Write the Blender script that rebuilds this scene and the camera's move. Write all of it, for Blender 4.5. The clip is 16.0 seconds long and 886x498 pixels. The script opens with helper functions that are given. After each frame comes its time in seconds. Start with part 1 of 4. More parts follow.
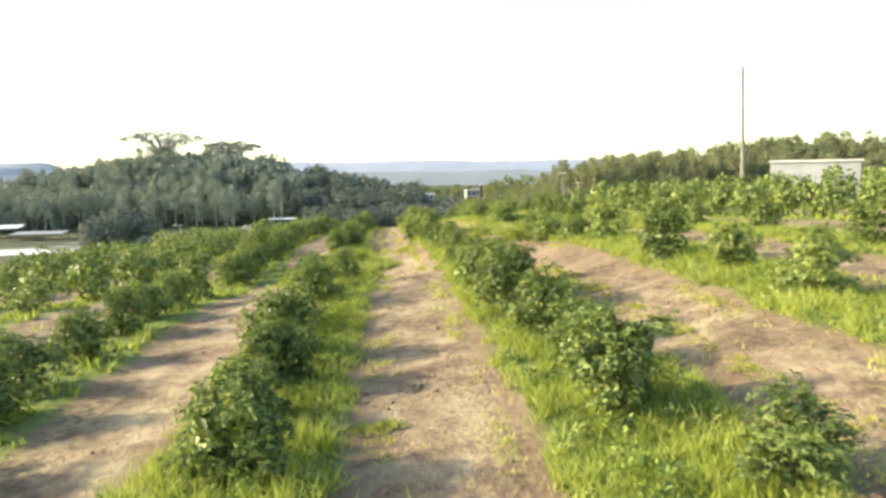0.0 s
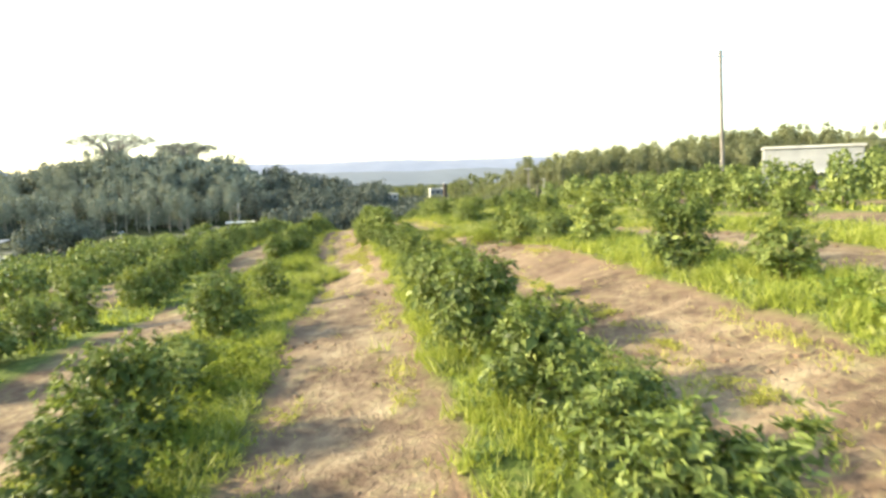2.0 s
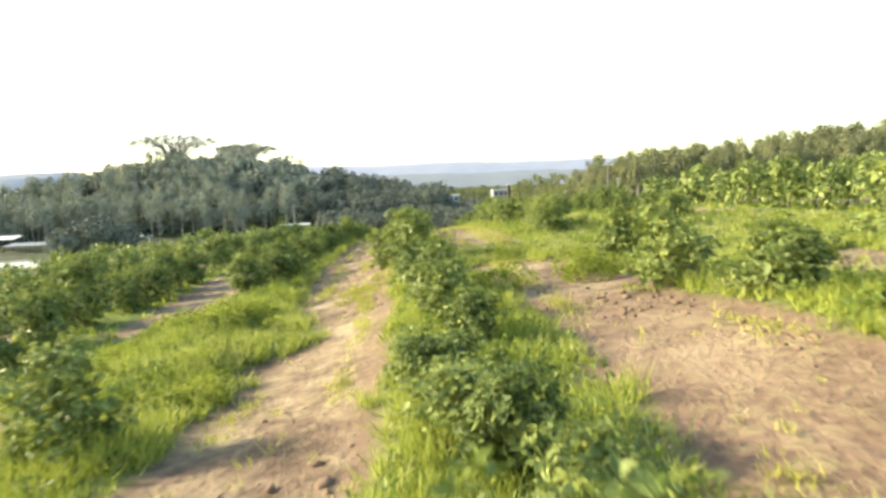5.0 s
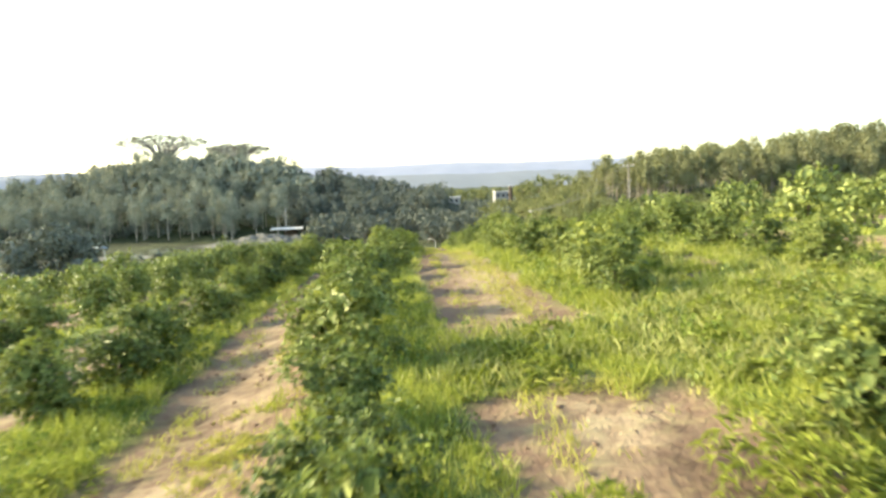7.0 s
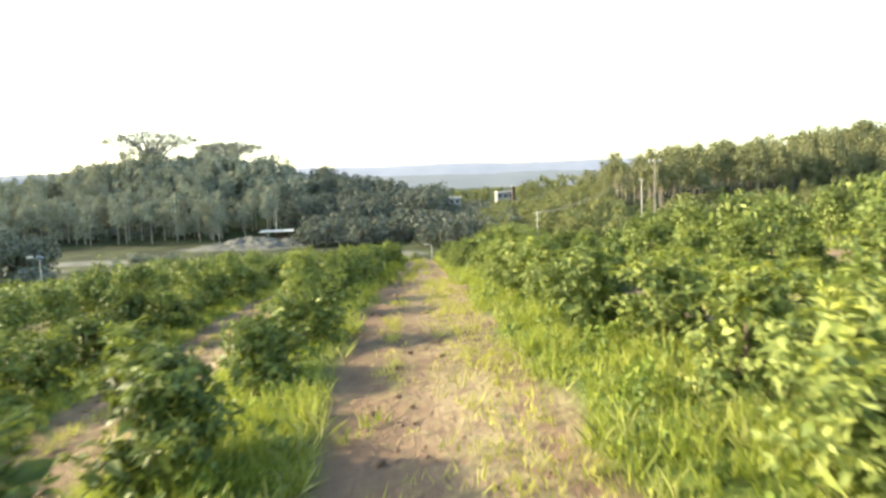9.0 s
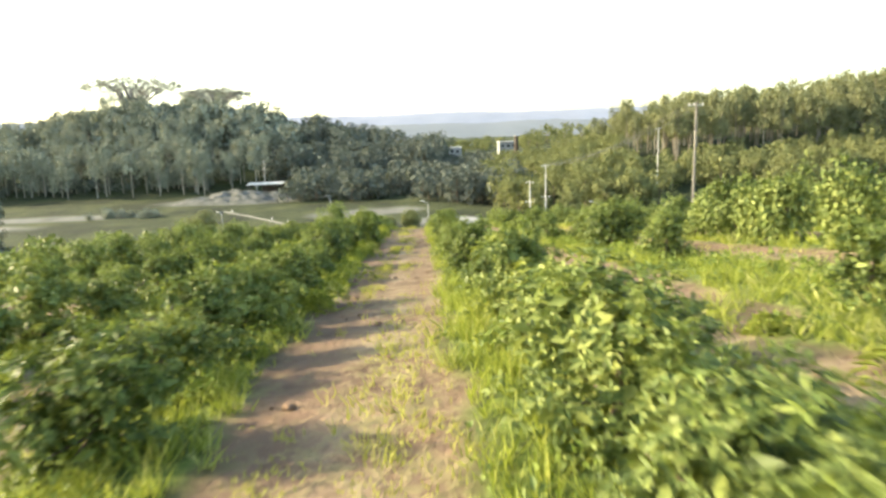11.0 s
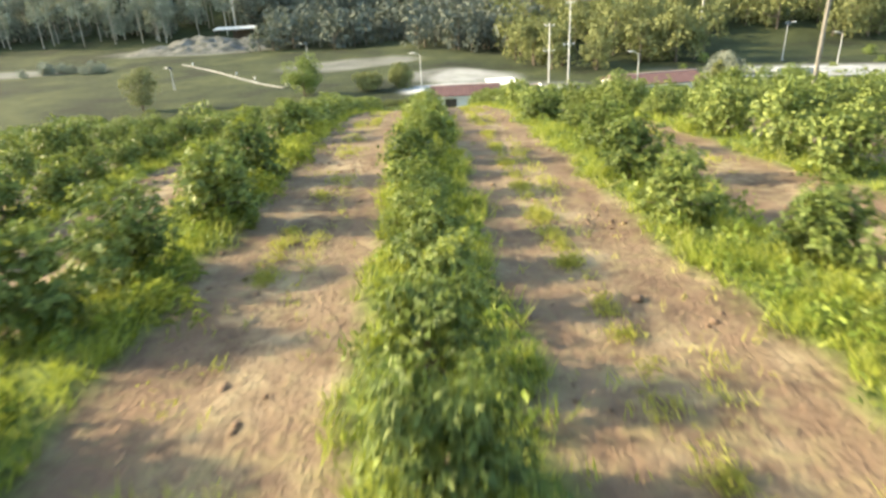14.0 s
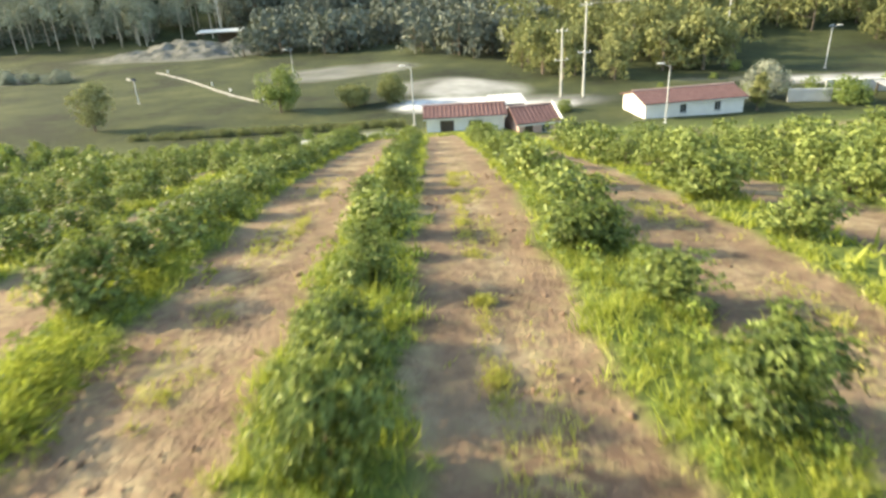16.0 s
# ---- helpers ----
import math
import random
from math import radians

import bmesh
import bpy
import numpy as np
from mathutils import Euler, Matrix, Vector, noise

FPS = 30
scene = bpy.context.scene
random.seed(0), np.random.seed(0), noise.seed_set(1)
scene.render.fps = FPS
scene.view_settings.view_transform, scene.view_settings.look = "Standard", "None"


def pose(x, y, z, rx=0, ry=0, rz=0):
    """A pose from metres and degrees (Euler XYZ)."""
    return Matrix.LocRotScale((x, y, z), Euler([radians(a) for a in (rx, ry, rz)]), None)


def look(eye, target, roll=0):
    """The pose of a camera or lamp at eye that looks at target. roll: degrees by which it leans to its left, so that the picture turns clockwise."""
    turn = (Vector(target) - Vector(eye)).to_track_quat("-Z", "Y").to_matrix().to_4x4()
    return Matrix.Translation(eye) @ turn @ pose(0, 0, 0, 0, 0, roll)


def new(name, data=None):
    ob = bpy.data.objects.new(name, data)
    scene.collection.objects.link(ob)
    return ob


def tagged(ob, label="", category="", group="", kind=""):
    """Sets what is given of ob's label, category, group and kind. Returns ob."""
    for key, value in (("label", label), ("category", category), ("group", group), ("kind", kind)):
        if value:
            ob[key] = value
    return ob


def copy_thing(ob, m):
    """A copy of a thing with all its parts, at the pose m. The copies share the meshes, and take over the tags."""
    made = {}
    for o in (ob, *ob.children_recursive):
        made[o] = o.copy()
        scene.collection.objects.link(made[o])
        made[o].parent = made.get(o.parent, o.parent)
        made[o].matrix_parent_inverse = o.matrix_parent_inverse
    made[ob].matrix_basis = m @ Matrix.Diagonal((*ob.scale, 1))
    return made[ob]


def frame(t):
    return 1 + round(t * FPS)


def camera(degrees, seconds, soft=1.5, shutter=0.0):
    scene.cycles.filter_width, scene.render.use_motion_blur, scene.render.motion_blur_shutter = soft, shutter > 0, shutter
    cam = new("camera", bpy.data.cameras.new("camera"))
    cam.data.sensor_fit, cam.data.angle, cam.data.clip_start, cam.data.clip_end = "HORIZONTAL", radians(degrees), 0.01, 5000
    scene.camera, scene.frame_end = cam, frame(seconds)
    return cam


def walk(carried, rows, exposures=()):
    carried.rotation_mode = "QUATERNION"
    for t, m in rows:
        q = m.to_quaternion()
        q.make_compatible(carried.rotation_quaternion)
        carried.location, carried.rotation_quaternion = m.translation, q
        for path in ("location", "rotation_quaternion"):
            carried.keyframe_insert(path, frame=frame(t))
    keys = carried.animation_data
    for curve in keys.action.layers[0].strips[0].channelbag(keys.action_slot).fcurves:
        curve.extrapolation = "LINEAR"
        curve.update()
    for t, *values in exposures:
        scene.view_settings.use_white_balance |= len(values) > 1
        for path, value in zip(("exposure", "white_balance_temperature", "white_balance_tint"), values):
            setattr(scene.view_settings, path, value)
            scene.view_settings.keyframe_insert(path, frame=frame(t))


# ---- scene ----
PATH = [
    (0, (1.85, 1.754, 2.783), (2.01, 3.735, 2.562), -0.7),
    (0.5, (2.013, 3.099, 2.684), (2.172, 5.081, 2.463), -1.7),
    (1, (2.282, 4.512, 2.592), (2.541, 6.482, 2.369), -3.3),
    (1.5, (2.571, 6.089, 2.52), (2.835, 8.059, 2.294), -2.1),
    (2, (2.906, 7.919, 2.423), (3.171, 9.889, 2.198), -1.7),
    (2.5, (3.311, 10.291, 2.364), (3.561, 12.263, 2.141), -1.6),
    (3, (3.686, 12.896, 2.233), (3.845, 14.878, 2.012), -0.6),
    (5.5, (5.221, 26.639, 1.651), (5.291, 28.626, 1.439), -1.9),
    (6, (5.502, 30.003, 2.082), (5.573, 31.991, 1.87), -1.9),
    (6.5, (5.752, 33.25, 2.134), (5.821, 35.237, 1.923), -1.9),
    (7, (6.026, 36.535, 2.054), (6.095, 38.523, 1.843), -1.9),
    (7.5, (6.399, 39.967, 1.959), (6.466, 41.955, 1.748), -2.0),
    (8, (6.663, 43.197, 1.907), (6.731, 45.185, 1.697), -1.9),
    (8.5, (7.045, 46.615, 1.805), (7.11, 48.603, 1.595), -1.9),
    (9, (7.393, 49.904, 1.716), (7.457, 51.892, 1.507), -1.9),
    (9.5, (7.703, 52.955, 1.695), (7.768, 54.943, 1.483), -1.9),
    (10, (7.917, 56.061, 1.677), (7.98, 58.047, 1.45), -1.9),
    (12.5, (9.131, 73.797, 1.149), (9.175, 75.717, 0.589), -2.0),
    (13, (9.381, 77.452, 0.929), (9.422, 79.363, 0.342), -2.3),
    (13.5, (9.624, 80.388, 0.918), (9.653, 82.239, 0.16), -2.7),
    (14, (9.968, 84.003, 0.723), (9.99, 85.83, -0.09), -2.8),
    (14.5, (10.226, 87.421, 0.53), (10.249, 89.249, -0.282), -2.7),
    (15, (10.576, 90.859, 0.369), (10.595, 92.687, -0.442), -2.8),
    (15.5, (10.942, 94.436, 0.47), (10.957, 96.262, -0.344), -2.9),
    (16, (11.491, 98.087, 0.625), (11.498, 99.911, -0.195), -3.1),
]
cam = camera(69.0, 16.0, soft=2.85, shutter=0.4)
walk(cam, [(t, look(eye, target, roll)) for t, eye, target, roll in PATH], exposures=[(0.0, 1.98, 7150, 2), (3.0, 2.05, 7180, 2), (5.5, 2.03, 7210, 2), (6.8, 2.08, 7230, 2), (9.5, 2.03, 7300, 2), (13.0, 2.13, 7500, 2), (16.0, 2.06, 7500, 2)])

# ---- world and sun ----
SUN_AZ, SUN_EL = radians(-79), radians(23)      # azimuth from +y towards +x
world = bpy.data.worlds.new("world")
scene.world = world
world.use_nodes = True
sky = world.node_tree.nodes.new("ShaderNodeTexSky")
sky.sky_type, sky.sun_disc = "NISHITA", False
sky.sun_elevation, sky.sun_rotation = SUN_EL, SUN_AZ
sky.air_density, sky.dust_density, sky.ozone_density, sky.altitude = 1.0, 1.5, 1.0, 100
background = world.node_tree.nodes["Background"]
background.inputs["Strength"].default_value = 0.135
world.node_tree.links.new(sky.outputs["Color"], background.inputs["Color"])
sun_data = bpy.data.lights.new("sun", "SUN")
sun_data.energy, sun_data.angle, sun_data.color = 3.0, radians(2.0), (1.0, 0.87, 0.66)
sun = new("sun", sun_data)
sun_from = Vector((math.sin(SUN_AZ) * math.cos(SUN_EL), math.cos(SUN_AZ) * math.cos(SUN_EL), math.sin(SUN_EL)))
sun.matrix_world = look(sun_from * 200, (0, 0, 0))

rng = np.random.default_rng(7)


# ---- materials ----
def material(name, roughness=0.9):
    m = bpy.data.materials.new(name)
    m.use_nodes = True
    nt = m.node_tree
    bsdf = nt.nodes["Principled BSDF"]
    bsdf.inputs["Roughness"].default_value = roughness
    bsdf.inputs["Specular IOR Level"].default_value = 0.25
    return m, nt, bsdf


def noise_node(nt, scale, detail=4.0, coords=None, rough=0.55):
    n = nt.nodes.new("ShaderNodeTexNoise")
    n.inputs["Scale"].default_value, n.inputs["Detail"].default_value, n.inputs["Roughness"].default_value = scale, detail, rough
    if coords is not None:
        nt.links.new(coords, n.inputs["Vector"])
    return n.outputs["Fac"]


def ramp(nt, fac, stops):
    r = nt.nodes.new("ShaderNodeValToRGB")
    e = r.color_ramp.elements
    while len(e) < len(stops):
        e.new(0.5)
    for el, (p, c) in zip(e, stops):
        el.position, el.color = p, (*c, 1)
    nt.links.new(fac, r.inputs["Fac"])
    return r.outputs["Color"]


def mixed(nt, fac, a, b, mode="MIX"):
    n = nt.nodes.new("ShaderNodeMix")
    n.data_type, n.blend_type = "RGBA", mode
    for k, v in ((0, fac), (6, a), (7, b)):
        if isinstance(v, (int, float)):
            n.inputs[k].default_value = v
        elif isinstance(v, tuple):
            n.inputs[k].default_value = (*v, 1)
        else:
            nt.links.new(v, n.inputs[k])
    return n.outputs[2]


def maths(nt, op, a, b=0.0, clamp=False):
    n = nt.nodes.new("ShaderNodeMath")
    n.operation, n.use_clamp = op, clamp
    for k, v in ((0, a), (1, b)):
        if isinstance(v, (int, float)):
            n.inputs[k].default_value = v
        else:
            nt.links.new(v, n.inputs[k])
    return n.outputs[0]


def bump(nt, bsdf, height, strength, distance):
    b = nt.nodes.new("ShaderNodeBump")
    b.inputs["Strength"].default_value, b.inputs["Distance"].default_value = strength, distance
    nt.links.new(height, b.inputs["Height"])
    nt.links.new(b.outputs["Normal"], bsdf.inputs["Normal"])


def position(nt):
    return nt.nodes.new("ShaderNodeNewGeometry").outputs["Position"]


def leaf_material(name, dark, mid, light, translucent=0.3, roughness=0.5, gloss=0.3, flush=None):
    """Leaves that differ one by one and from plant to plant, and let some light through. flush: the colour of new growth, on some plants only."""
    m, nt, bsdf = material(name, roughness)
    bsdf.inputs["Specular IOR Level"].default_value = gloss
    island = nt.nodes.new("ShaderNodeNewGeometry").outputs["Random Per Island"]
    plant = nt.nodes.new("ShaderNodeObjectInfo").outputs["Random"]
    patch = noise_node(nt, 0.35, 2.0, position(nt))
    f = maths(nt, "ADD", maths(nt, "MULTIPLY", island, 0.55), maths(nt, "MULTIPLY", patch, 0.5))
    f = maths(nt, "ADD", f, maths(nt, "MULTIPLY", maths(nt, "SUBTRACT", plant, 0.5), 0.25))
    col = ramp(nt, f, [(0.15, dark), (0.5, mid), (0.9, light)])
    if flush is not None:
        fresh = maths(nt, "ADD", noise_node(nt, 0.6, 2.0, position(nt)), maths(nt, "MULTIPLY", maths(nt, "SUBTRACT", plant, 0.5), 0.3))
        col = mixed(nt, maths(nt, "MULTIPLY", maths(nt, "SUBTRACT", fresh, 0.58), 7.0, True), col, flush)
    nt.links.new(col, bsdf.inputs["Base Color"])
    tr = nt.nodes.new("ShaderNodeBsdfTranslucent")
    nt.links.new(mixed(nt, 0.35, col, (0.30, 0.34, 0.05)), tr.inputs["Color"])
    mix = nt.nodes.new("ShaderNodeMixShader")
    mix.inputs["Fac"].default_value = translucent
    nt.links.new(bsdf.outputs["BSDF"], mix.inputs[1])
    nt.links.new(tr.outputs["BSDF"], mix.inputs[2])
    nt.links.new(mix.outputs["Shader"], nt.nodes["Material Output"].inputs["Surface"])
    return m


def plain(name, a, b, scale=3.0, roughness=0.85, grain=0.3, depth=0.01):
    """A weathered surface between two near colours, with grain and stains."""
    m, nt, bsdf = material(name, roughness)
    p = nt.nodes.new("ShaderNodeTexCoord").outputs["Object"]
    stains = noise_node(nt, scale, 6.0, p)
    fine = noise_node(nt, scale * 14, 3.0, p)
    f = maths(nt, "ADD", maths(nt, "MULTIPLY", stains, 0.7), maths(nt, "MULTIPLY", fine, 0.3))
    nt.links.new(ramp(nt, f, [(0.3, a), (0.7, b)]), bsdf.inputs["Base Color"])
    bump(nt, bsdf, fine, grain, depth)
    return m


LEAF = leaf_material("orchard_leaf", (0.034, 0.058, 0.018), (0.134, 0.178, 0.048), (0.305, 0.345, 0.105), 0.20, 0.5, 0.22)
YOUNG = leaf_material("young_leaf", (0.07, 0.11, 0.026), (0.145, 0.195, 0.044), (0.27, 0.315, 0.08), 0.3, 0.5, flush=(0.31, 0.335, 0.062))
GRASS = leaf_material("grass_blade", (0.165, 0.212, 0.034), (0.315, 0.362, 0.060), (0.510, 0.505, 0.145), 0.4, 0.6)
DRYGRASS = leaf_material("dry_grass_blade", (0.28, 0.28, 0.06), (0.42, 0.41, 0.09), (0.52, 0.49, 0.16), 0.35, 0.7)
# distance haze is put into the far woods' leaf colours, paled towards grey
HAZEDLEAF = leaf_material("hazed_woodland_leaf", (0.196, 0.212, 0.172), (0.282, 0.298, 0.236), (0.375, 0.385, 0.295), 0.06, 0.8, 0.04)
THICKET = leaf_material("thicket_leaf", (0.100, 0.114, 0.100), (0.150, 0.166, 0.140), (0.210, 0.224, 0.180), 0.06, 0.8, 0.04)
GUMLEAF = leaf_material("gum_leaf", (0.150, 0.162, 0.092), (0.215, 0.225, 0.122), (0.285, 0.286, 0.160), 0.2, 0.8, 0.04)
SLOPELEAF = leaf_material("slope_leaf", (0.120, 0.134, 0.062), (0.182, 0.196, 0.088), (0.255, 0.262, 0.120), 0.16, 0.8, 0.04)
LIGHTLEAF = leaf_material("light_leaf", (0.072, 0.110, 0.030), (0.150, 0.205, 0.052), (0.250, 0.300, 0.085), 0.22, 0.55)
PALEGRASS = leaf_material("pale_grass_blade", (0.30, 0.33, 0.10), (0.44, 0.45, 0.17), (0.58, 0.56, 0.27), 0.35, 0.7)
WEED = leaf_material("weed_leaf", (0.075, 0.125, 0.022), (0.180, 0.245, 0.044), (0.330, 0.375, 0.085), 0.3, 0.55, 0.2)
BARK = plain("grey_bark", (0.10, 0.075, 0.055), (0.22, 0.18, 0.14), 6.0, 0.9, 0.6, 0.02)
PALEBARK = plain("pale_bark", (0.30, 0.26, 0.21), (0.52, 0.47, 0.40), 1.2, 0.85, 0.4, 0.02)
GUMBARK = plain("gum_bark", (0.22, 0.19, 0.15), (0.38, 0.33, 0.27), 1.2, 0.85, 0.4, 0.02)
LIMB = plain("grey_limb", (0.20, 0.19, 0.18), (0.34, 0.32, 0.30), 2.0, 0.9, 0.4, 0.02)
CONCRETE = plain("pale_concrete", (0.42, 0.41, 0.39), (0.60, 0.59, 0.56), 0.8, 0.85)
WHITEWALL = plain("white_render", (0.66, 0.64, 0.61), (0.82, 0.80, 0.77), 0.9, 0.8, 0.2, 0.005)
REDROOF = plain("red_roof_tile", (0.100, 0.054, 0.052), (0.175, 0.098, 0.092), 1.5, 0.75, 0.5, 0.02)
PINKWALL = plain("pink_render", (0.45, 0.30, 0.26), (0.58, 0.42, 0.37), 1.2, 0.85)
DARKGLASS = plain("dark_pane", (0.015, 0.018, 0.02), (0.035, 0.04, 0.045), 2.0, 0.15)
STEEL = plain("galvanised_steel", (0.38, 0.39, 0.40), (0.55, 0.56, 0.57), 5.0, 0.45)
DARKPOLE = plain("weathered_pole", (0.15, 0.135, 0.12), (0.27, 0.25, 0.225), 4.0, 0.85)
WIRE = plain("cable_sheath", (0.10, 0.10, 0.10), (0.2, 0.2, 0.2), 9.0, 0.6)
ROOFSHEET = plain("pale_roof_sheet", (0.62, 0.61, 0.57), (0.78, 0.77, 0.72), 1.5, 0.5)
GREYSHEET = plain("dull_roof_sheet", (0.22, 0.22, 0.22), (0.36, 0.36, 0.36), 1.2, 0.6)
TIMBER = plain("dark_timber", (0.05, 0.04, 0.03), (0.13, 0.10, 0.08), 3.0, 0.9)
RUBBLE = plain("grey_rubble", (0.034, 0.038, 0.026), (0.230, 0.222, 0.20), 0.55, 0.95, 0.9, 0.15)
CLOD = plain("earth_clod", (0.13, 0.082, 0.055), (0.30, 0.205, 0.14), 8.0, 0.95, 0.7, 0.02)


# ---- the lie of the land ----
def smooth(a, b, v):
    s = np.clip((np.asarray(v, float) - a) / (b - a), 0, 1)
    return s * s * (3 - 2 * s)


def long_profile(y):
    total = 0
    for d in (-5, -2.5, 0, 2.5, 5):
        total = total + np.interp(np.asarray(y, float) + d, (0, 58, 66, 75, 82, 94, 105, 115, 125, 135, 150, 165, 176, 190),
                                  (-1.65, -1.55, -1.75, -2.45, -3.2, -4.3, -5.2, -6.3, -7.9, -9.9, -13.0, -16.5, -17.9, -18.0))
    return total / 5


def cross_profile(x):
    return np.interp(x, (-120, -90, -60, -40, -25, -10, 0, 5, 12, 32, 60, 120, 300),
                     (-16, -15, -10.5, -5.5, -3.0, -1.3, -0.4, 0, 0.55, 1.9, 3.2, 6.0, 9.0))


def ripples(x, y, size, seed):
    """A cheap smooth unevenness, -1 to 1."""
    r = np.random.default_rng(seed)
    total = 0
    for k in range(7):
        a, w, p = r.uniform(0, 6.28), 6.28 / size * r.uniform(0.6, 1.9), r.uniform(0, 6.28)
        total = total + np.sin((np.asarray(x) * math.cos(a) + np.asarray(y) * math.sin(a)) * w + p)
    return total / 4


KINK_Y = 48.0        # a grassy strip crosses the rows here
ROW_Y, ROW_X0, ROW_GAP = (0, 28, 40, 55, 65, 80, 160), (-0.75, -0.75, -0.7, -1.3, -1.6, -1.05, -1.0), (6.75, 6.75, 6.4, 6.0, 5.9, 5.5, 5.3)


def row_x(k, y):
    """Where row k of the trees stands; the rows bend a little as the ground does."""
    return np.interp(y, ROW_Y, ROW_X0) + k * np.interp(y, ROW_Y, ROW_GAP)


def off_row(x, y):
    """Distance from the nearest row of trees."""
    gap = np.interp(y, ROW_Y, ROW_GAP)
    u = (np.asarray(x, float) - np.interp(y, ROW_Y, ROW_X0)) / gap
    return np.abs(u - np.round(u)) * gap


def height(x, y):
    x, y = np.asarray(x, float), np.asarray(y, float)
    z = long_profile(y)
    c = cross_profile(x)
    z = z + np.where(c > 0, c * (1 - smooth(72, 108, y)), c) - 1.1 * smooth(100, 135, y) * smooth(14, 26, x)
    z = z + 0.65 * smooth(6, 12, x) * (1 - smooth(28, 46, y)) - 0.7 * (1 - smooth(1, 5.5, x)) * smooth(28, 38, y) * (1 - smooth(65, 80, y))
    z = z + 0.5 * (1 - smooth(-15, -4, x)) * smooth(-60, -40, x) * (1 - smooth(42, 56, y))
    z = z + 0.4 * np.exp(-((x + 1.2) / 2.0) ** 2 - ((y - 41) / 4.5) ** 2) * (0.6 + 0.6 * ripples(x, y, 3.2, 17))
    z = -18 + np.log1p(np.exp(np.clip((z + 18) * 1.2, -30, 30))) / 1.2
    off = np.sqrt((x + 105) ** 2 + 60) - 7
    left = 22 * np.exp(-np.where(x < -105, (off / 80) ** 1.5, (off / 80) ** 2.4) - ((y - 352) / 39) ** 2)
    right = smooth(205, 290, y) * smooth(22, 95, x) * 13.5 + smooth(230, 420, y) * smooth(90, 320, x) * 17 + smooth(262, 305, y) * smooth(118, 200, x) * 7 - smooth(262, 300, y) * np.exp(-((x - 80) / 22) ** 2) * 4
    z = z + left + right * (1 - smooth(440, 640, y))
    far = smooth(420, 900, np.hypot(x, y))
    return z + ripples(x, y, 9, 3) * 0.05 + ripples(x, y, 60, 4) * (0.12 + 1.0 * far)


# ---- mesh helpers ----
def mesh_of(name, verts, faces, mats, index=None, smoothed=False):
    """A mesh from arrays of points and triangles (or quads)."""
    me = bpy.data.meshes.new(name)
    verts, faces = np.asarray(verts, np.float32), np.asarray(faces, np.int32)
    n, k = faces.shape
    me.vertices.add(len(verts))
    me.vertices.foreach_set("co", verts.ravel())
    me.loops.add(n * k)
    me.loops.foreach_set("vertex_index", faces.ravel())
    me.polygons.add(n)
    me.polygons.foreach_set("loop_start", np.arange(0, n * k, k, dtype=np.int32))
    if index is not None:
        me.polygons.foreach_set("material_index", np.asarray(index, np.int32))
    if smoothed:
        me.polygons.foreach_set("use_smooth", np.ones(n, bool))
    for m in mats if isinstance(mats, (list, tuple)) else [mats]:
        me.materials.append(m)
    me.update(calc_edges=True)
    return me


def part(name, bm, mat, parent, label=""):
    """Links a bmesh as one mesh object under a thing or a part."""
    me = bpy.data.meshes.new(name)
    bm.to_mesh(me)
    bm.free()
    me.materials.append(mat)
    ob = new(name, me)
    ob.parent = parent
    return tagged(ob, label)


def empty(name, m=None):
    ob = new(name)
    ob.empty_display_size = 0.3
    if m is not None:
        ob.matrix_basis = m
    return ob


def add_box(bm, x0, x1, y0, y1, z0, z1, bevel=0.0):
    r = bmesh.ops.create_cube(bm, size=1.0, matrix=Matrix.Translation(((x0 + x1) / 2, (y0 + y1) / 2, (z0 + z1) / 2)) @ Matrix.Diagonal((x1 - x0, y1 - y0, z1 - z0, 1)))
    if bevel:
        edges = list({e for v in r["verts"] for e in v.link_edges})
        bmesh.ops.bevel(bm, geom=edges, offset=bevel, segments=1, affect="EDGES")


def box(x0, x1, y0, y1, z0, z1, bevel=0.0):
    bm = bmesh.new()
    add_box(bm, x0, x1, y0, y1, z0, z1, bevel)
    return bm


def add_rod(bm, a, b, r0, r1, sides=8):
    a, b = Vector(a), Vector(b)
    q = (b - a).to_track_quat("Z", "Y").to_matrix().to_4x4()
    bmesh.ops.create_cone(bm, cap_ends=True, segments=sides, radius1=r0, radius2=r1, depth=(b - a).length,
                          matrix=Matrix.Translation((a + b) / 2) @ q)


def rod(a, b, r0, r1, sides=8):
    bm = bmesh.new()
    add_rod(bm, a, b, r0, r1, sides)
    return bm


def tube(points, radii, sides=6):
    """A bent tapering limb as arrays."""
    points = np.asarray(points, float)
    way = np.gradient(points, axis=0)
    way /= np.linalg.norm(way, axis=1)[:, None] + 1e-9
    u = np.cross(way, (0.31, 0.87, 0.38))
    u /= np.linalg.norm(u, axis=1)[:, None] + 1e-9
    w = np.cross(way, u)
    a = np.arange(sides) * 2 * np.pi / sides
    v = points[:, None] + np.asarray(radii)[:, None, None] * (np.cos(a)[None, :, None] * u[:, None] + np.sin(a)[None, :, None] * w[:, None])
    f = []
    for i in range(len(points) - 1):
        for j in range(sides):
            p, q = i * sides + j, i * sides + (j + 1) % sides
            f += [(p, q, q + sides), (p, q + sides, p + sides)]
    return v.reshape(-1, 3), np.array(f)


def joined(pieces):
    vs, fs, n = [], [], 0
    for v, f in pieces:
        vs.append(v)
        fs.append(f + n)
        n += len(v)
    return np.concatenate(vs), np.concatenate(fs)


def unit(v):
    return v / (np.linalg.norm(v, axis=1)[:, None] + 1e-9)


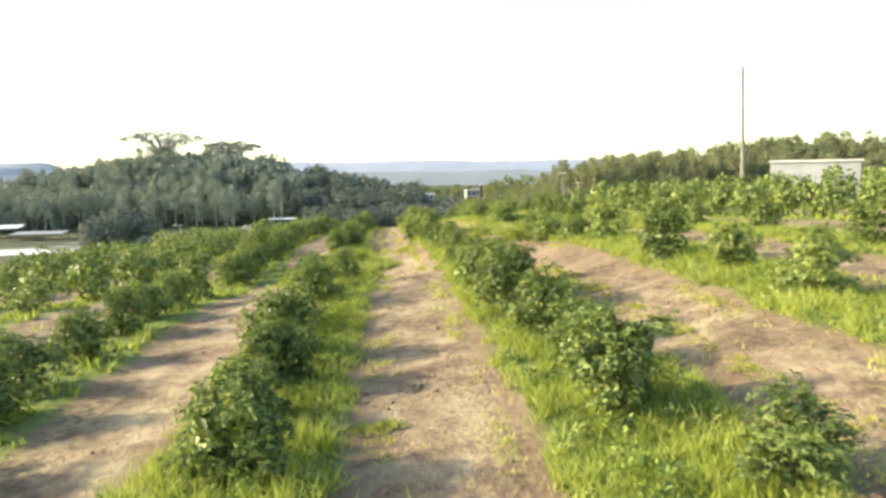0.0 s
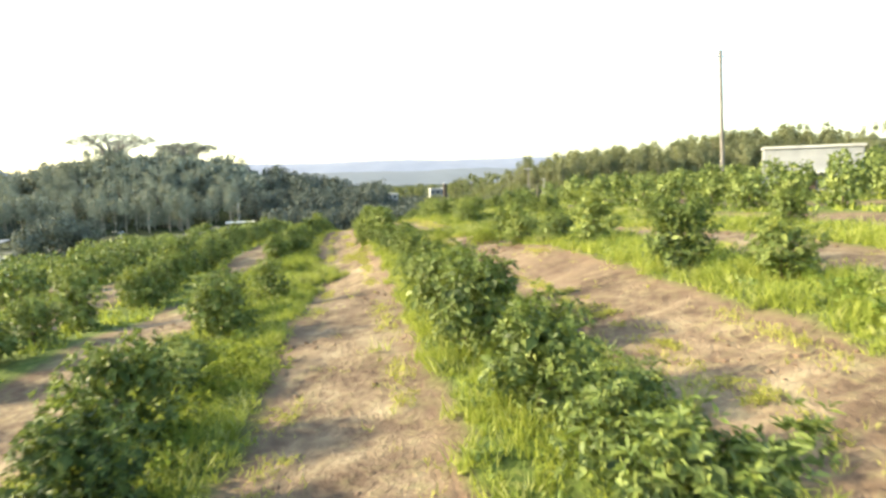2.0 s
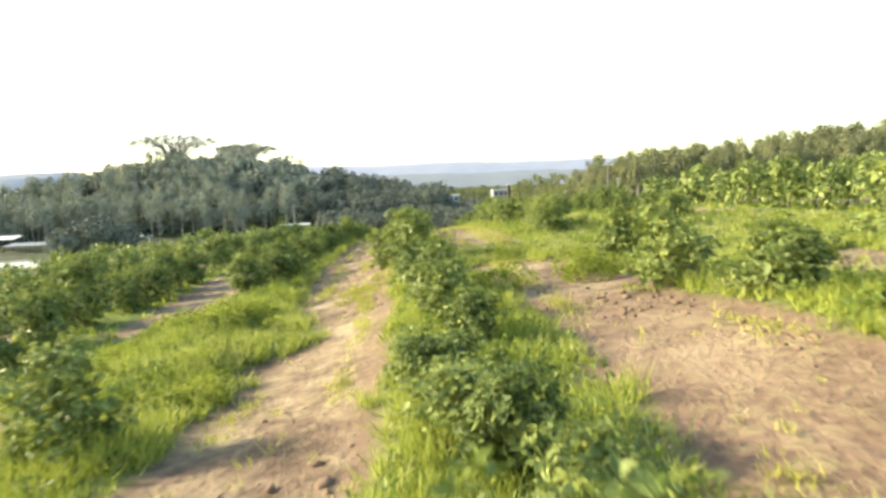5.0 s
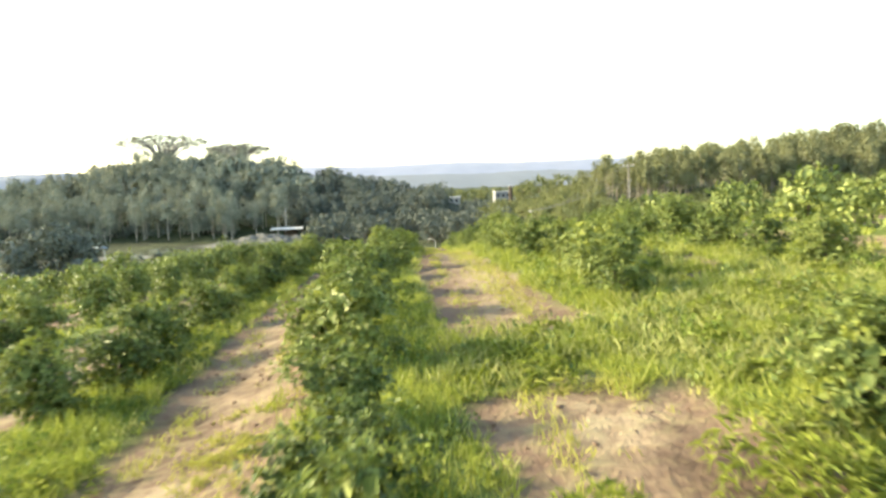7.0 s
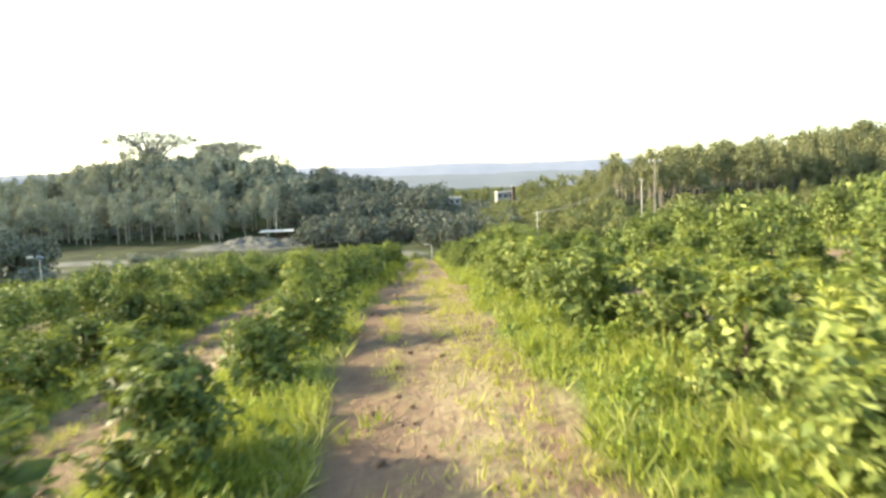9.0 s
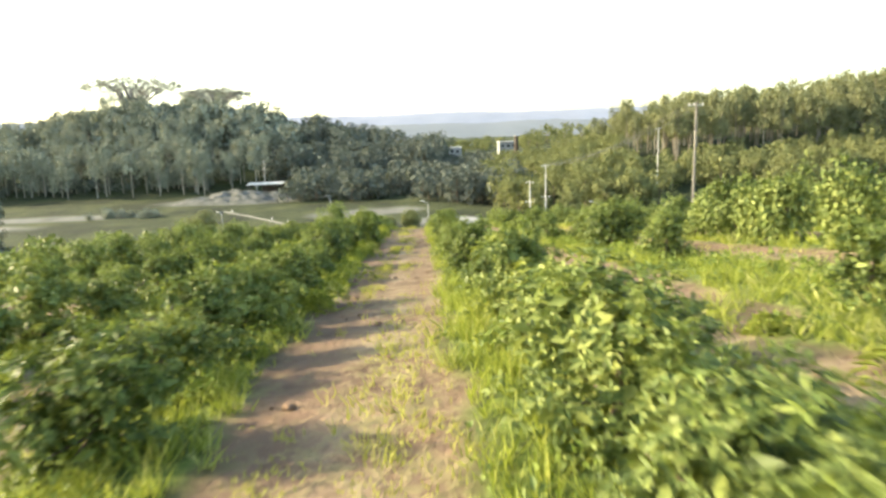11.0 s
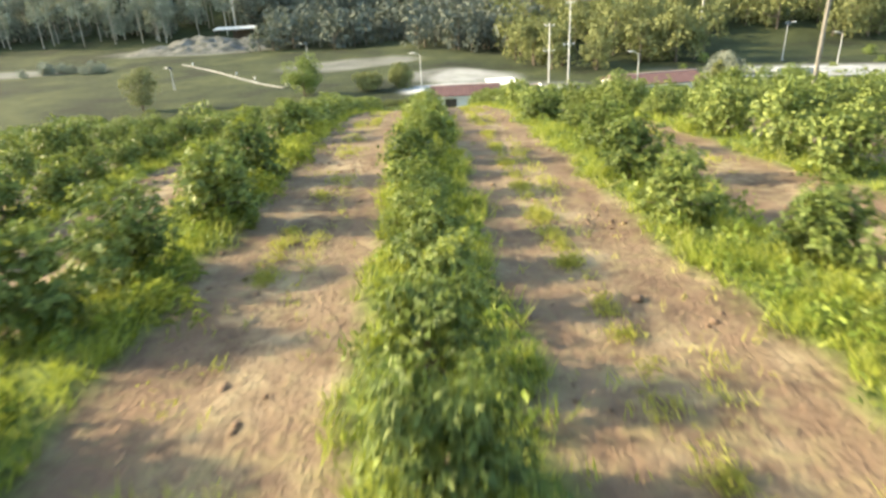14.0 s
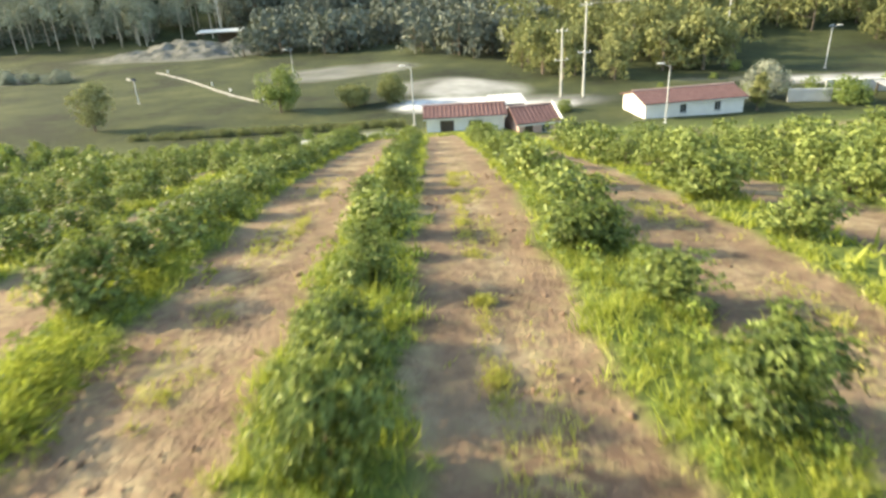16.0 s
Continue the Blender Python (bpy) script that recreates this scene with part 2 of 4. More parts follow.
def leaves(base, way, length, width, r, fold=0.25, droop=0.15, facing=None):
    """Folded, pointed leaves, two triangles each."""
    n = len(base)
    way = unit(way)
    side = unit(np.cross(way, unit(r.normal(size=(n, 3))) if facing is None else facing))
    up = np.cross(side, way)
    L, W = np.reshape(length, (-1, 1)) * np.ones((n, 1)), np.reshape(width, (-1, 1)) * np.ones((n, 1))
    mid = base + way * L * 0.45
    v = np.stack([base, mid + side * W * 0.5 + up * W * fold, base + way * L - np.array((0, 0, 1)) * L * droop, mid - side * W * 0.5 + up * W * fold], 1)
    i = np.arange(n)[:, None] * 4
    f = np.concatenate([i + (0, 1, 2), i + (0, 2, 3)], 1).reshape(-1, 3)
    return v.reshape(-1, 3), f


def clumps(centres, radii, per, length, width, r, hollow=0.55, rise=0.2, droop=0.15, flat=0.85, body=0.0):
    """Leaves set about the outsides of several round clumps; body turns them outwards from the middle of the whole plant."""
    base, way, facing = [], [], []
    middle = np.mean(np.asarray(centres, float), 0)
    for c, rad in zip(centres, radii):
        d = unit(r.normal(size=(per, 3)))
        q = r.uniform(hollow, 1.0, (per, 1)) ** 0.6 * rad
        base.append(np.asarray(c) + d * q * (1, 1, flat))
        way.append(np.cross(d, unit(r.normal(size=(per, 3)))) + d * 0.35 + r.normal(size=(per, 3)) * 0.25 + (0, 0, rise - 0.2))
        facing.append(d + r.normal(size=(per, 3)) * 0.45 + (0, 0, 0.3) + body * unit((np.asarray(c, float) - middle)[None]))
    base, way, facing = np.concatenate(base), np.concatenate(way), np.concatenate(facing)
    n = len(base)
    return leaves(base, way, length * r.uniform(0.6, 1.25, n), width * r.uniform(0.7, 1.2, n), r, droop=droop, facing=facing)


def whorls(centres, radii, per, each, length, width, r, hollow=0.45, flat=0.9, lift=0.35):
    """Leafy shoot ends about round clumps, each a whorl of narrow leaves that face up and outwards."""
    base, way, facing = [], [], []
    middle = np.mean(np.asarray(centres, float), 0)
    for c, rad in zip(centres, radii):
        d = unit(r.normal(size=(per, 3)) + (0, 0, 0.25))
        tip = np.asarray(c) + d * r.uniform(hollow, 1.0, (per, 1)) ** 0.6 * rad * (1, 1, flat)
        axis = unit(d + (0, 0, lift) + r.normal(size=(per, 3)) * 0.3)
        side = unit(np.cross(axis, r.normal(size=(per, 3))))
        other = np.cross(axis, side)
        for k in range(each):
            a = k * 6.283 / each + r.uniform(-0.4, 0.4, (per, 1))
            q = side * np.cos(a) + other * np.sin(a)
            base.append(tip + axis * r.uniform(-0.35, 0.05, (per, 1)) * length)
            way.append(q + axis * r.uniform(0.15, 0.9, (per, 1)))
            facing.append(d * 0.5 + unit(tip - middle) * 0.6 + (0, 0, 0.45))
    base, way = np.concatenate(base), np.concatenate(way)
    n = len(base)
    return leaves(base, way, length * r.uniform(0.65, 1.2, n), width * r.uniform(0.75, 1.2, n), r, facing=np.concatenate(facing) + r.normal(size=(n, 3)) * 0.35)


# ---- the ground, one sheet to the horizon ----
def spread(lo, hi, step, mid_lo, mid_hi, mid_step, far_lo, far_hi, grow=1.16):
    """Grid lines: fine from lo to hi, coarser to mid_lo and mid_hi, then ever wider."""
    def onward(start, middle, end):
        out, s, p = [], step, 0.0
        while p < abs(end - start):
            s = min(s * grow, mid_step) if p < abs(middle - start) else s * 1.3
            p += s
            out.append(p)
        return np.array(out)
    return np.concatenate([(lo - onward(lo, mid_lo, far_lo))[::-1], np.arange(lo, hi + step / 2, step), hi + onward(hi, mid_hi, far_hi)])


def wild(x, y):
    """Where weeds have taken the lanes: the cross strip and the ground to the right of it."""
    strip = np.exp(-((y - 48.3) / 2.0) ** 2) * smooth(5.5, 7, x) * (1 - smooth(14, 22, x)) + np.exp(-((y - 41) / 4.5) ** 2) * (1 - smooth(0.0, 2.8, x)) * smooth(-9, -4, x)
    patch = smooth(9.5, 12, x) * smooth(34, 44, y) * (1 - smooth(72, 80, y)) * (0.62 - 0.24 * smooth(50, 57, y) - 0.25 * smooth(15, 24, x + ripples(x, y, 9, 14) * 4))
    return np.clip(strip + patch, 0, 1)


def cover(x, y):
    """1 under grass, 0 on bare earth."""
    d = off_row(x, y)
    edge = 1.62 - 0.25 * smooth(30, 45, y) - 0.28 * smooth(68, 80, y) + ripples(x, y, 5, 11) * 0.22 + ripples(x, y, 1.6, 12) * 0.12
    g = 1 - smooth(-0.25, 0.25, d - edge)
    g = np.maximum(g, smooth(0.25, 0.6, wild(x, y) + ripples(x, y, 3, 13) * 0.25))
    g = np.maximum(g, smooth(-38, -46, x))
    g = np.maximum(g, smooth(160, 168, y))
    g = np.maximum(g, smooth(62, 70, x))
    return g


gx = spread(-10, 22, 0.32, -130, 115, 2.2, -4200, 4200)
gy = spread(-2, 112, 0.33, -6, 300, 1.8, -700, 4600)
GX, GY = np.meshgrid(gx, gy)
near = (1 - smooth(160, 175, GY)) * smooth(-46, -38, GX) * (1 - smooth(62, 72, GX))
GZ = height(GX, GY)
COV = cover(GX, GY)
GZ = GZ + near * (0.07 * COV + ripples(GX, GY, 1.3, 21) * 0.022 + ripples(GX, GY, 0.85, 22) * 0.022 * (1 - COV))
nx, ny = len(gx), len(gy)
idx = np.arange(nx * ny).reshape(ny, nx)
quads = np.stack([idx[:-1, :-1], idx[:-1, 1:], idx[1:, 1:], idx[1:, :-1]], -1).reshape(-1, 4)

m, nt, bsdf = material("orchard_and_valley_ground", 0.95)
P = position(nt)


def attribute(name):
    a = nt.nodes.new("ShaderNodeAttribute")
    a.attribute_name = name
    return a.outputs["Fac"]


big, fine, grit = noise_node(nt, 0.45, 5.0, P), noise_node(nt, 4.0, 6.0, P, 0.65), noise_node(nt, 26.0, 4.0, P, 0.7)
mid = noise_node(nt, 1.4, 5.0, P, 0.6)
soil_f = maths(nt, "ADD", maths(nt, "MULTIPLY", big, 0.4), maths(nt, "ADD", maths(nt, "MULTIPLY", mid, 0.35), maths(nt, "MULTIPLY", fine, 0.25)))
soil = ramp(nt, soil_f, [(0.39, (0.085, 0.054, 0.036)), (0.46, (0.175, 0.118, 0.078)), (0.53, (0.290, 0.212, 0.136)), (0.61, (0.440, 0.348, 0.226))])
soil = mixed(nt, maths(nt, "MULTIPLY", attribute("rut_shade"), maths(nt, "MULTIPLY", mid, 1.4), True), soil, (0.225, 0.142, 0.096))
soil = mixed(nt, maths(nt, "MULTIPLY", grit, 0.42), soil, (0.140, 0.096, 0.060))
turf = ramp(nt, fine, [(0.3, (0.060, 0.085, 0.018)), (0.5, (0.115, 0.160, 0.030)), (0.7, (0.210, 0.230, 0.060))])
straw = ramp(nt, grit, [(0.3, (0.30, 0.26, 0.11)), (0.7, (0.42, 0.36, 0.18))])
dry_f = maths(nt, "MULTIPLY", attribute("dry"), maths(nt, "GREATER_THAN", fine, 0.50))
col = mixed(nt, maths(nt, "MULTIPLY", dry_f, 0.45), soil, straw)
edge = maths(nt, "ADD", attribute("cover"), maths(nt, "MULTIPLY", maths(nt, "SUBTRACT", fine, 0.5), 0.9), True)
col = mixed(nt, edge, col, turf)
meadow = ramp(nt, maths(nt, "ADD", maths(nt, "MULTIPLY", noise_node(nt, 0.06, 10.0, P, 0.75), 0.8), maths(nt, "MULTIPLY", fine, 0.2)),
              [(0.40, (0.018, 0.022, 0.010)), (0.49, (0.034, 0.043, 0.015)), (0.57, (0.056, 0.066, 0.023)), (0.68, (0.100, 0.104, 0.044))])
col = mixed(nt, attribute("valley"), col, meadow)
pale = ramp(nt, maths(nt, "ADD", maths(nt, "MULTIPLY", noise_node(nt, 0.12, 5.0, P), 0.6), maths(nt, "MULTIPLY", fine, 0.4)),
            [(0.35, (0.11, 0.108, 0.098)), (0.65, (0.27, 0.264, 0.246))])
col = mixed(nt, maths(nt, "MULTIPLY", attribute("pale"), maths(nt, "ADD", 0.25, noise_node(nt, 0.25, 6.0, P, 0.7)), True), col, pale)
white = ramp(nt, maths(nt, "ADD", maths(nt, "MULTIPLY", noise_node(nt, 0.3, 6.0, P, 0.7), 0.7), maths(nt, "MULTIPLY", fine, 0.3)), [(0.35, (0.36, 0.355, 0.34)), (0.60, (0.80, 0.79, 0.78))])
col = mixed(nt, maths(nt, "MULTIPLY", attribute("white"), maths(nt, "ADD", 0.35, noise_node(nt, 0.22, 5.0, P, 0.7)), True), col, white)
nt.links.new(col, bsdf.inputs["Base Color"])
lumps = noise_node(nt, 8.0, 3.0, P, 0.5)
bump(nt, bsdf, maths(nt, "ADD", maths(nt, "ADD", maths(nt, "MULTIPLY", fine, 0.5), maths(nt, "MULTIPLY", lumps, 0.55)), maths(nt, "MULTIPLY", grit, 0.3)), 1.0, 0.11)
GROUND = m


def blot(x, y, cx, cy, rx, ry, turn=0.0):
    """A ragged-edged patch."""
    c, s = math.cos(turn), math.sin(turn)
    u, v = ((x - cx) * c + (y - cy) * s) / rx, (-(x - cx) * s + (y - cy) * c) / ry
    return 1 - smooth(0.75, 1.15, np.sqrt(u * u + v * v) + ripples(x, y, 18, 31) * 0.12)


PALE = np.zeros_like(GX)
for p in ((-88, 233, 26, 6, 0.1), (-50, 262, 22, 9, 0.0), (-6, 222, 15, 8, 0.1),
          (13, 200, 10, 7, 0.0), (84, 188, 32, 4.5, -0.25), (2, 169.5, 4.5, 1.8, 0.0), (70, 240, 22, 3, 0.3), (22, 186, 14, 5, 0.0), (-105, 212, 22, 9, 0.2)):
    PALE = np.maximum(PALE, blot(GX, GY, *p))
WHITE = np.zeros_like(GX)
for p in ((15, 187.5, 9, 5, 0.1, 1.0), (18, 196, 8, 9, 0.4, 0.4), (24, 184, 7, 3.0, 0.0, 0.8), (-110, 204, 17, 8, 0.12, 1.0), (1.5, 168.5, 5.5, 2.2, 0.0, 0.9), (80, 188, 22, 3.5, -0.3, 0.7)):
    WHITE = np.maximum(WHITE, blot(GX, GY, *p[:5]) * p[5])
LANE = (GX - np.interp(GY, ROW_Y, ROW_X0)) / np.interp(GY, ROW_Y, ROW_GAP)
DRY = np.clip(1.3 * np.exp(-((LANE - 1.63) / 0.10) ** 2) * smooth(50, 56, GY) * (1 - smooth(72, 84, GY)) + np.exp(-((off_row(GX, GY) - 2.35) / 0.35) ** 2) * smooth(-0.3, 0.6, ripples(GX, GY, 7, 41)) + 0.3 * smooth(0, 1, ripples(GX, GY, 4, 42)), 0, 1)
me = mesh_of("ground", np.stack([GX, GY, GZ], -1).reshape(-1, 3), quads, GROUND, smoothed=True)
RUT_SHADE = np.exp(-((off_row(GX, GY) - 1.75) / 0.32) ** 2)
# reddish wheel track, then a blot that paints shade into the lane's soil
RUT_SHADE = np.clip(RUT_SHADE + 1.2 * np.exp(-((LANE - 1.38) / 0.11) ** 2) * smooth(48, 54, GY) * (1 - smooth(82, 98, GY)) + 0.55 * blot(GX, GY, 8.4, 32, 2.4, 7.5), 0, 1.3)
for name, values in (("rut_shade", RUT_SHADE), ("cover", COV), ("valley", 1 - near), ("pale", PALE), ("white", WHITE), ("dry", DRY)):
    me.attributes.new(name, "FLOAT", "POINT").data.foreach_set("value", values.astype(np.float32).ravel())
tagged(new("ground", me), "bare reddish earth lanes between grassy tree rows above a green valley", "ground", kind="structure")


def lie(x, y):
    return float(height(x, y) + (1 - smooth(160, 175, y)) * 0.07 * cover(x, y))


# ---- distant mountains, their haze painted in ----
def mountain(name, y0, x0, x1, top, seed, colour, glow, label, ends=0.0, rough=0.2):
    xs = np.linspace(x0, x1, 160)
    r = np.random.default_rng(seed)
    ridge = np.zeros_like(xs)
    for k in range(9):
        ridge += np.sin(xs / (x1 - x0) * 6.28 * (0.8 + k * 0.9) + r.uniform(0, 6.28)) / (1 + k) ** 1.2
    ridge = top * (1 - rough + rough * ridge / np.abs(ridge).max())
    ridge = ridge * (1 - ends + ends * np.sin(np.linspace(0, np.pi, 160)) ** 0.7) - 18 * ends
    rows_ = []
    for s in np.linspace(0, 1, 14):
        rows_.append(np.stack([xs, y0 + s * 600 + ripples(xs, s * 300, 160, seed) * 12, -40 + (ridge + 40) * np.sin(s * 1.57) + ripples(xs, s * 900, 120, seed + 1) * 3 * s], -1))
    v = np.concatenate(rows_)
    i = np.arange(len(v)).reshape(14, 160)
    f = np.stack([i[:-1, :-1], i[:-1, 1:], i[1:, 1:], i[1:, :-1]], -1).reshape(-1, 4)
    # haze is put into the blue-grey base colour and a faint emission
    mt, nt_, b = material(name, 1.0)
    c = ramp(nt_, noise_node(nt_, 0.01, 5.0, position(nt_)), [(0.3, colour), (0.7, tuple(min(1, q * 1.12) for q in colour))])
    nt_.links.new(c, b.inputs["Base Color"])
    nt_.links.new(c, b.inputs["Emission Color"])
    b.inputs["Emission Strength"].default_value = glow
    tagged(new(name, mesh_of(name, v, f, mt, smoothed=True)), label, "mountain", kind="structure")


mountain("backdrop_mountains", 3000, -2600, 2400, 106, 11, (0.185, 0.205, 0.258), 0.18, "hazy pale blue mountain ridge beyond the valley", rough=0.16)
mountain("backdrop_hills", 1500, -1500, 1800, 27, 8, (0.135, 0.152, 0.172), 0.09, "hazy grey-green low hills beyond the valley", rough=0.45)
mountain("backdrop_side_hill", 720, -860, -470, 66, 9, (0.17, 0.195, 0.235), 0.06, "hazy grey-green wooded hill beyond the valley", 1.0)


# ---- plants as arrays: (leaf points, leaf triangles), (wood points, wood triangles), (shoot points, shoot triangles) ----
ico = bmesh.new()
bmesh.ops.create_icosphere(ico, subdivisions=1, radius=1.0)
ICO = np.array([q.co[:] for q in ico.verts]), np.array([[q.index for q in t.verts] for t in ico.faces])
ico.free()


def fruit_tree_arrays(seed, h=1.85, w=1.15, detail=1.0):
    r = np.random.default_rng(seed)
    n = 18
    a, up = r.uniform(0, 6.28, n), np.linspace(0.08, 0.86, n) + r.normal(0, 0.04, n)
    out = w * 0.72 * np.sqrt(np.clip(1 - ((up - 0.38) / 0.66) ** 2, 0.05, 1)) * r.uniform(0.35, 1.0, n)
    c = np.stack([np.cos(a) * out, np.sin(a) * out, up * h], -1)
    c = c * r.uniform(0.88, 1.1, (n, 1))
    c = np.concatenate([c, [(0, 0, 0.45 * h), (0, 0, 0.7 * h), (0, 0, 0.25 * h)]])
    rad = np.concatenate([r.uniform(0.24, 0.42, n), (0.5, 0.42, 0.5)]) * (w / 0.9)
    if detail == 1:
        inner = clumps(c * (0.8, 0.8, 0.92), rad * 0.6, 20, 0.24, 0.15, r, hollow=0.05, body=0.6)
        lv = joined([whorls(c, rad, 17, 7, 0.130, 0.046, r, 0.5), inner])
    else:
        lv = clumps(c, rad * 0.94, int(105 * detail), 0.155 / detail ** 0.38, 0.088 / detail ** 0.38, r, hollow=0.4, rise=0.25, body=0.8)
    tops = c[np.argsort(-c[:, 2])][:9]
    tips = np.concatenate([tops[:6] + (0, 0, 0.2), tops + r.normal(0, 0.15, (9, 3)) + (0, 0, 0.15)])
    if detail == 1:
        sh = whorls(tips, np.full(15, 0.2), 5, 6, 0.14, 0.042, r, 0.1, 1.2, 0.9)
    else:
        sh = clumps(tips, np.full(15, 0.18), max(3, int(10 * detail)), 0.15 / detail ** 0.38, 0.055 / detail ** 0.38, r, hollow=0.1, rise=1.0, droop=0.05)
    wood = [tube([(0, 0, -0.1), (0.02, 0.01, 0.25 * h), (0.0, 0.03, 0.5 * h)], (0.055, 0.045, 0.03))]
    for k in range(6 if detail == 1 else 2):
        q = c[k]
        wood.append(tube([(0, 0, 0.22 * h), (q[0] * 0.5, q[1] * 0.5, 0.22 * h + (q[2] - 0.22 * h) * 0.6), q], (0.03, 0.02, 0.008), 5))
    return lv, joined(wood), sh


def thing_from(name, arrays, mats, names, label, category, group=""):
    """A plant with its crown (leaves, and young leaves where it has them) and its trunk."""
    root = empty(name)
    v, f = arrays[0]
    index = np.zeros(len(f), int)
    slots = [mats[0]]
    if len(arrays) > 2:
        (v, f), n = joined([arrays[0], arrays[2]]), len(f)
        index = np.concatenate([index, np.ones(len(f) - n, int)])
        slots.append(mats[2])
    new(names[0], mesh_of(names[0], v, f, slots, index)).parent = root
    new(names[1], mesh_of(names[1], *arrays[1], mats[1])).parent = root
    return tagged(root, label, category, group)


def baked(variants, places):
    """Many plants as one mesh: places are (variant, x, y, z, turn, size, tall)."""
    vs, fs, ms, n = [], [], [], 0
    for k, x, y, z, turn, size, tall in places:
        c, s = math.cos(turn) * size, math.sin(turn) * size
        for slot, (v, f) in enumerate(variants[k]):
            q = np.empty_like(v)
            q[:, 0], q[:, 1], q[:, 2] = v[:, 0] * c - v[:, 1] * s + x, v[:, 0] * s + v[:, 1] * c + y, v[:, 2] * size * tall + z
            vs.append(q)
            fs.append(f + n)
            ms.append(np.full(len(f), slot))
            n += len(v)
    return np.concatenate(vs), np.concatenate(fs), np.concatenate(ms)


# ---- the rows of fruit trees ----
def row_places(k, y0, y1, gap, seed, miss=0.05, known=()):
    """Trees down row k: first those whose stand is known, then others at the row's own spacing."""
    r = np.random.default_rng(seed)
    ys, y = list(known), y0 + r.uniform(0, gap)
    lo, hi = (min(known), max(known)) if known else (0, 0)
    while y < y1:
        if r.uniform() > miss and (not known or min(abs(y - q) for q in known) > gap * (0.62 if y > 80 else 0.75 if lo < y < hi else 0.6)):
            ys.append(y)
        y += gap * r.uniform(0.75, 1.3) * (0.72 if k > 3 and y > 84 else 1.0)
    bend = {2: (0.1, -0.7, -0.9, -0.85, -0.3, 0.5, 0.5, 0.0)}.get(k, (0.0,) * 8)      # row 2 wanders
    return [(float(row_x(k, y) + np.interp(y, (18, 24, 29, 44, 50, 54, 64, 74), bend)) + r.normal(0, 0.16), y, r.uniform(0, 6.28), r.uniform(0.74, 1.08), r.uniform(0.82, 1.1), k) for y in sorted(ys)]


KNOWN = {0: (11.9, 14.2, 16.4, 18.8, 21.4, 23.6, 26.7, 29.8, 33.0, 50.1),
         1: (9.6, 12.8, 15.2, 17.7, 21.3, 23.4, 25.9, 28.3, 30.2, 31.6, 33.3, 35.4, 37.6, 40.7, 43.0, 45.6, 48.9, 51.4, 53.6, 57.0, 60.7, 63.2, 65.2, 82.8, 84.9, 87.0, 89.3, 92.6, 94.7, 98.0, 100.0, 102.4, 109.8, 112.0, 114.2),
         2: (13.2, 17.2, 22.0, 25.0, 31.8, 35.0, 38.2, 43.7, 52.6, 54.8, 57.7, 59.9, 61.4, 64.6, 66.6, 78.6, 81.0, 83.2, 85.9, 88.2, 90.2, 92.5, 94.4, 96.4, 98.4, 100.2, 102.3, 104.3, 107.2, 110.0),
         3: (81.0, 88.0, 90.6, 93.2, 96.2, 100.0, 104.8, 108.7, 112.2, 115.0)}
# trees whose stand across the row and height stand out: (row, along): (across, height)
FITTED = {(0, 11.9): (-0.7, 2.0), (0, 14.2): (-1.0, 1.4), (0, 16.4): (-0.8, 1.9), (0, 18.8): (-1.1, 2.05), (0, 21.4): (-0.9, 1.15), (0, 23.6): (-1.4, 0.95), (0, 26.7): (-1.0, 2.05), (0, 29.8): (-1.6, 1.9), (1, 31.6): (5.4, 0.95), (1, 33.3): (5.2, 1.05), (1, 9.6): (7.2, 1.35), (1, 12.8): (5.85, 2.1), (1, 15.2): (6.1, 1.65), (1, 17.7): (5.75, 2.15), (1, 21.3): (5.55, 2.3), (1, 23.4): (5.5, 2.2), (1, 25.9): (5.35, 2.2), (1, 57.0): (4.4, 2.0), (1, 60.7): (4.6, 1.4),
          (1, 37.6): (5.4, 1.6), (1, 40.7): (5.3, 1.85), (1, 43.0): (5.0, 1.5), (1, 45.6): (4.8, 1.5), (1, 48.9): (4.6, 2.35), (1, 51.4): (3.7, 2.05), (1, 53.6): (4.4, 2.15), (1, 63.2): (4.9, 1.6), (0, 50.1): (-2.2, 2.0), (2, 52.6): (10.95, 1.7), (2, 43.7): (11.4, 1.75), (2, 38.2): (10.8, 2.05),
          (1, 82.8): (4.2, 1.25), (1, 87.0): (4.0, 1.65), (1, 89.3): (4.3, 2.1), (1, 92.6): (3.7, 2.1), (1, 98.0): (5.1, 2.1), (1, 102.4): (4.7, 2.1), (1, 109.8): (4.3, 1.75), (2, 17.2): (12.6, 1.9), (2, 22.0): (13.0, 1.7), (2, 25.0): (11.9, 2.0),
          (2, 31.8): (12.05, 2.25), (2, 57.7): (11.4, 1.7), (2, 59.9): (11.3, 1.6), (2, 61.4): (10.5, 1.85), (2, 64.6): (10.4, 1.75), (2, 78.6): (9.9, 1.4), (2, 81.0): (11.0, 1.55), (2, 83.2): (9.95, 2.0),
          (2, 88.2): (10.0, 1.65), (2, 96.4): (9.6, 1.7), (2, 100.2): (9.5, 1.85), (2, 104.3): (10.0, 1.8), (3, 88.0): (15.9, 2.1), (3, 93.2): (16.1, 1.55), (3, 96.2): (14.9, 1.65), (3, 100.0): (15.1, 1.95), (3, 104.8): (15.7, 1.7), (3, 108.7): (15.8, 1.2)}
SMALL = (28.3, 30.2, 35.4, 65.2)      # trees that are plainly less grown than the rest


def lower_down(y):
    """The trees are younger down the slope."""
    return float(np.interp(y, (103, 112, 128, 144, 156), (1.0, 0.86, 0.8, 0.85, 0.92)))


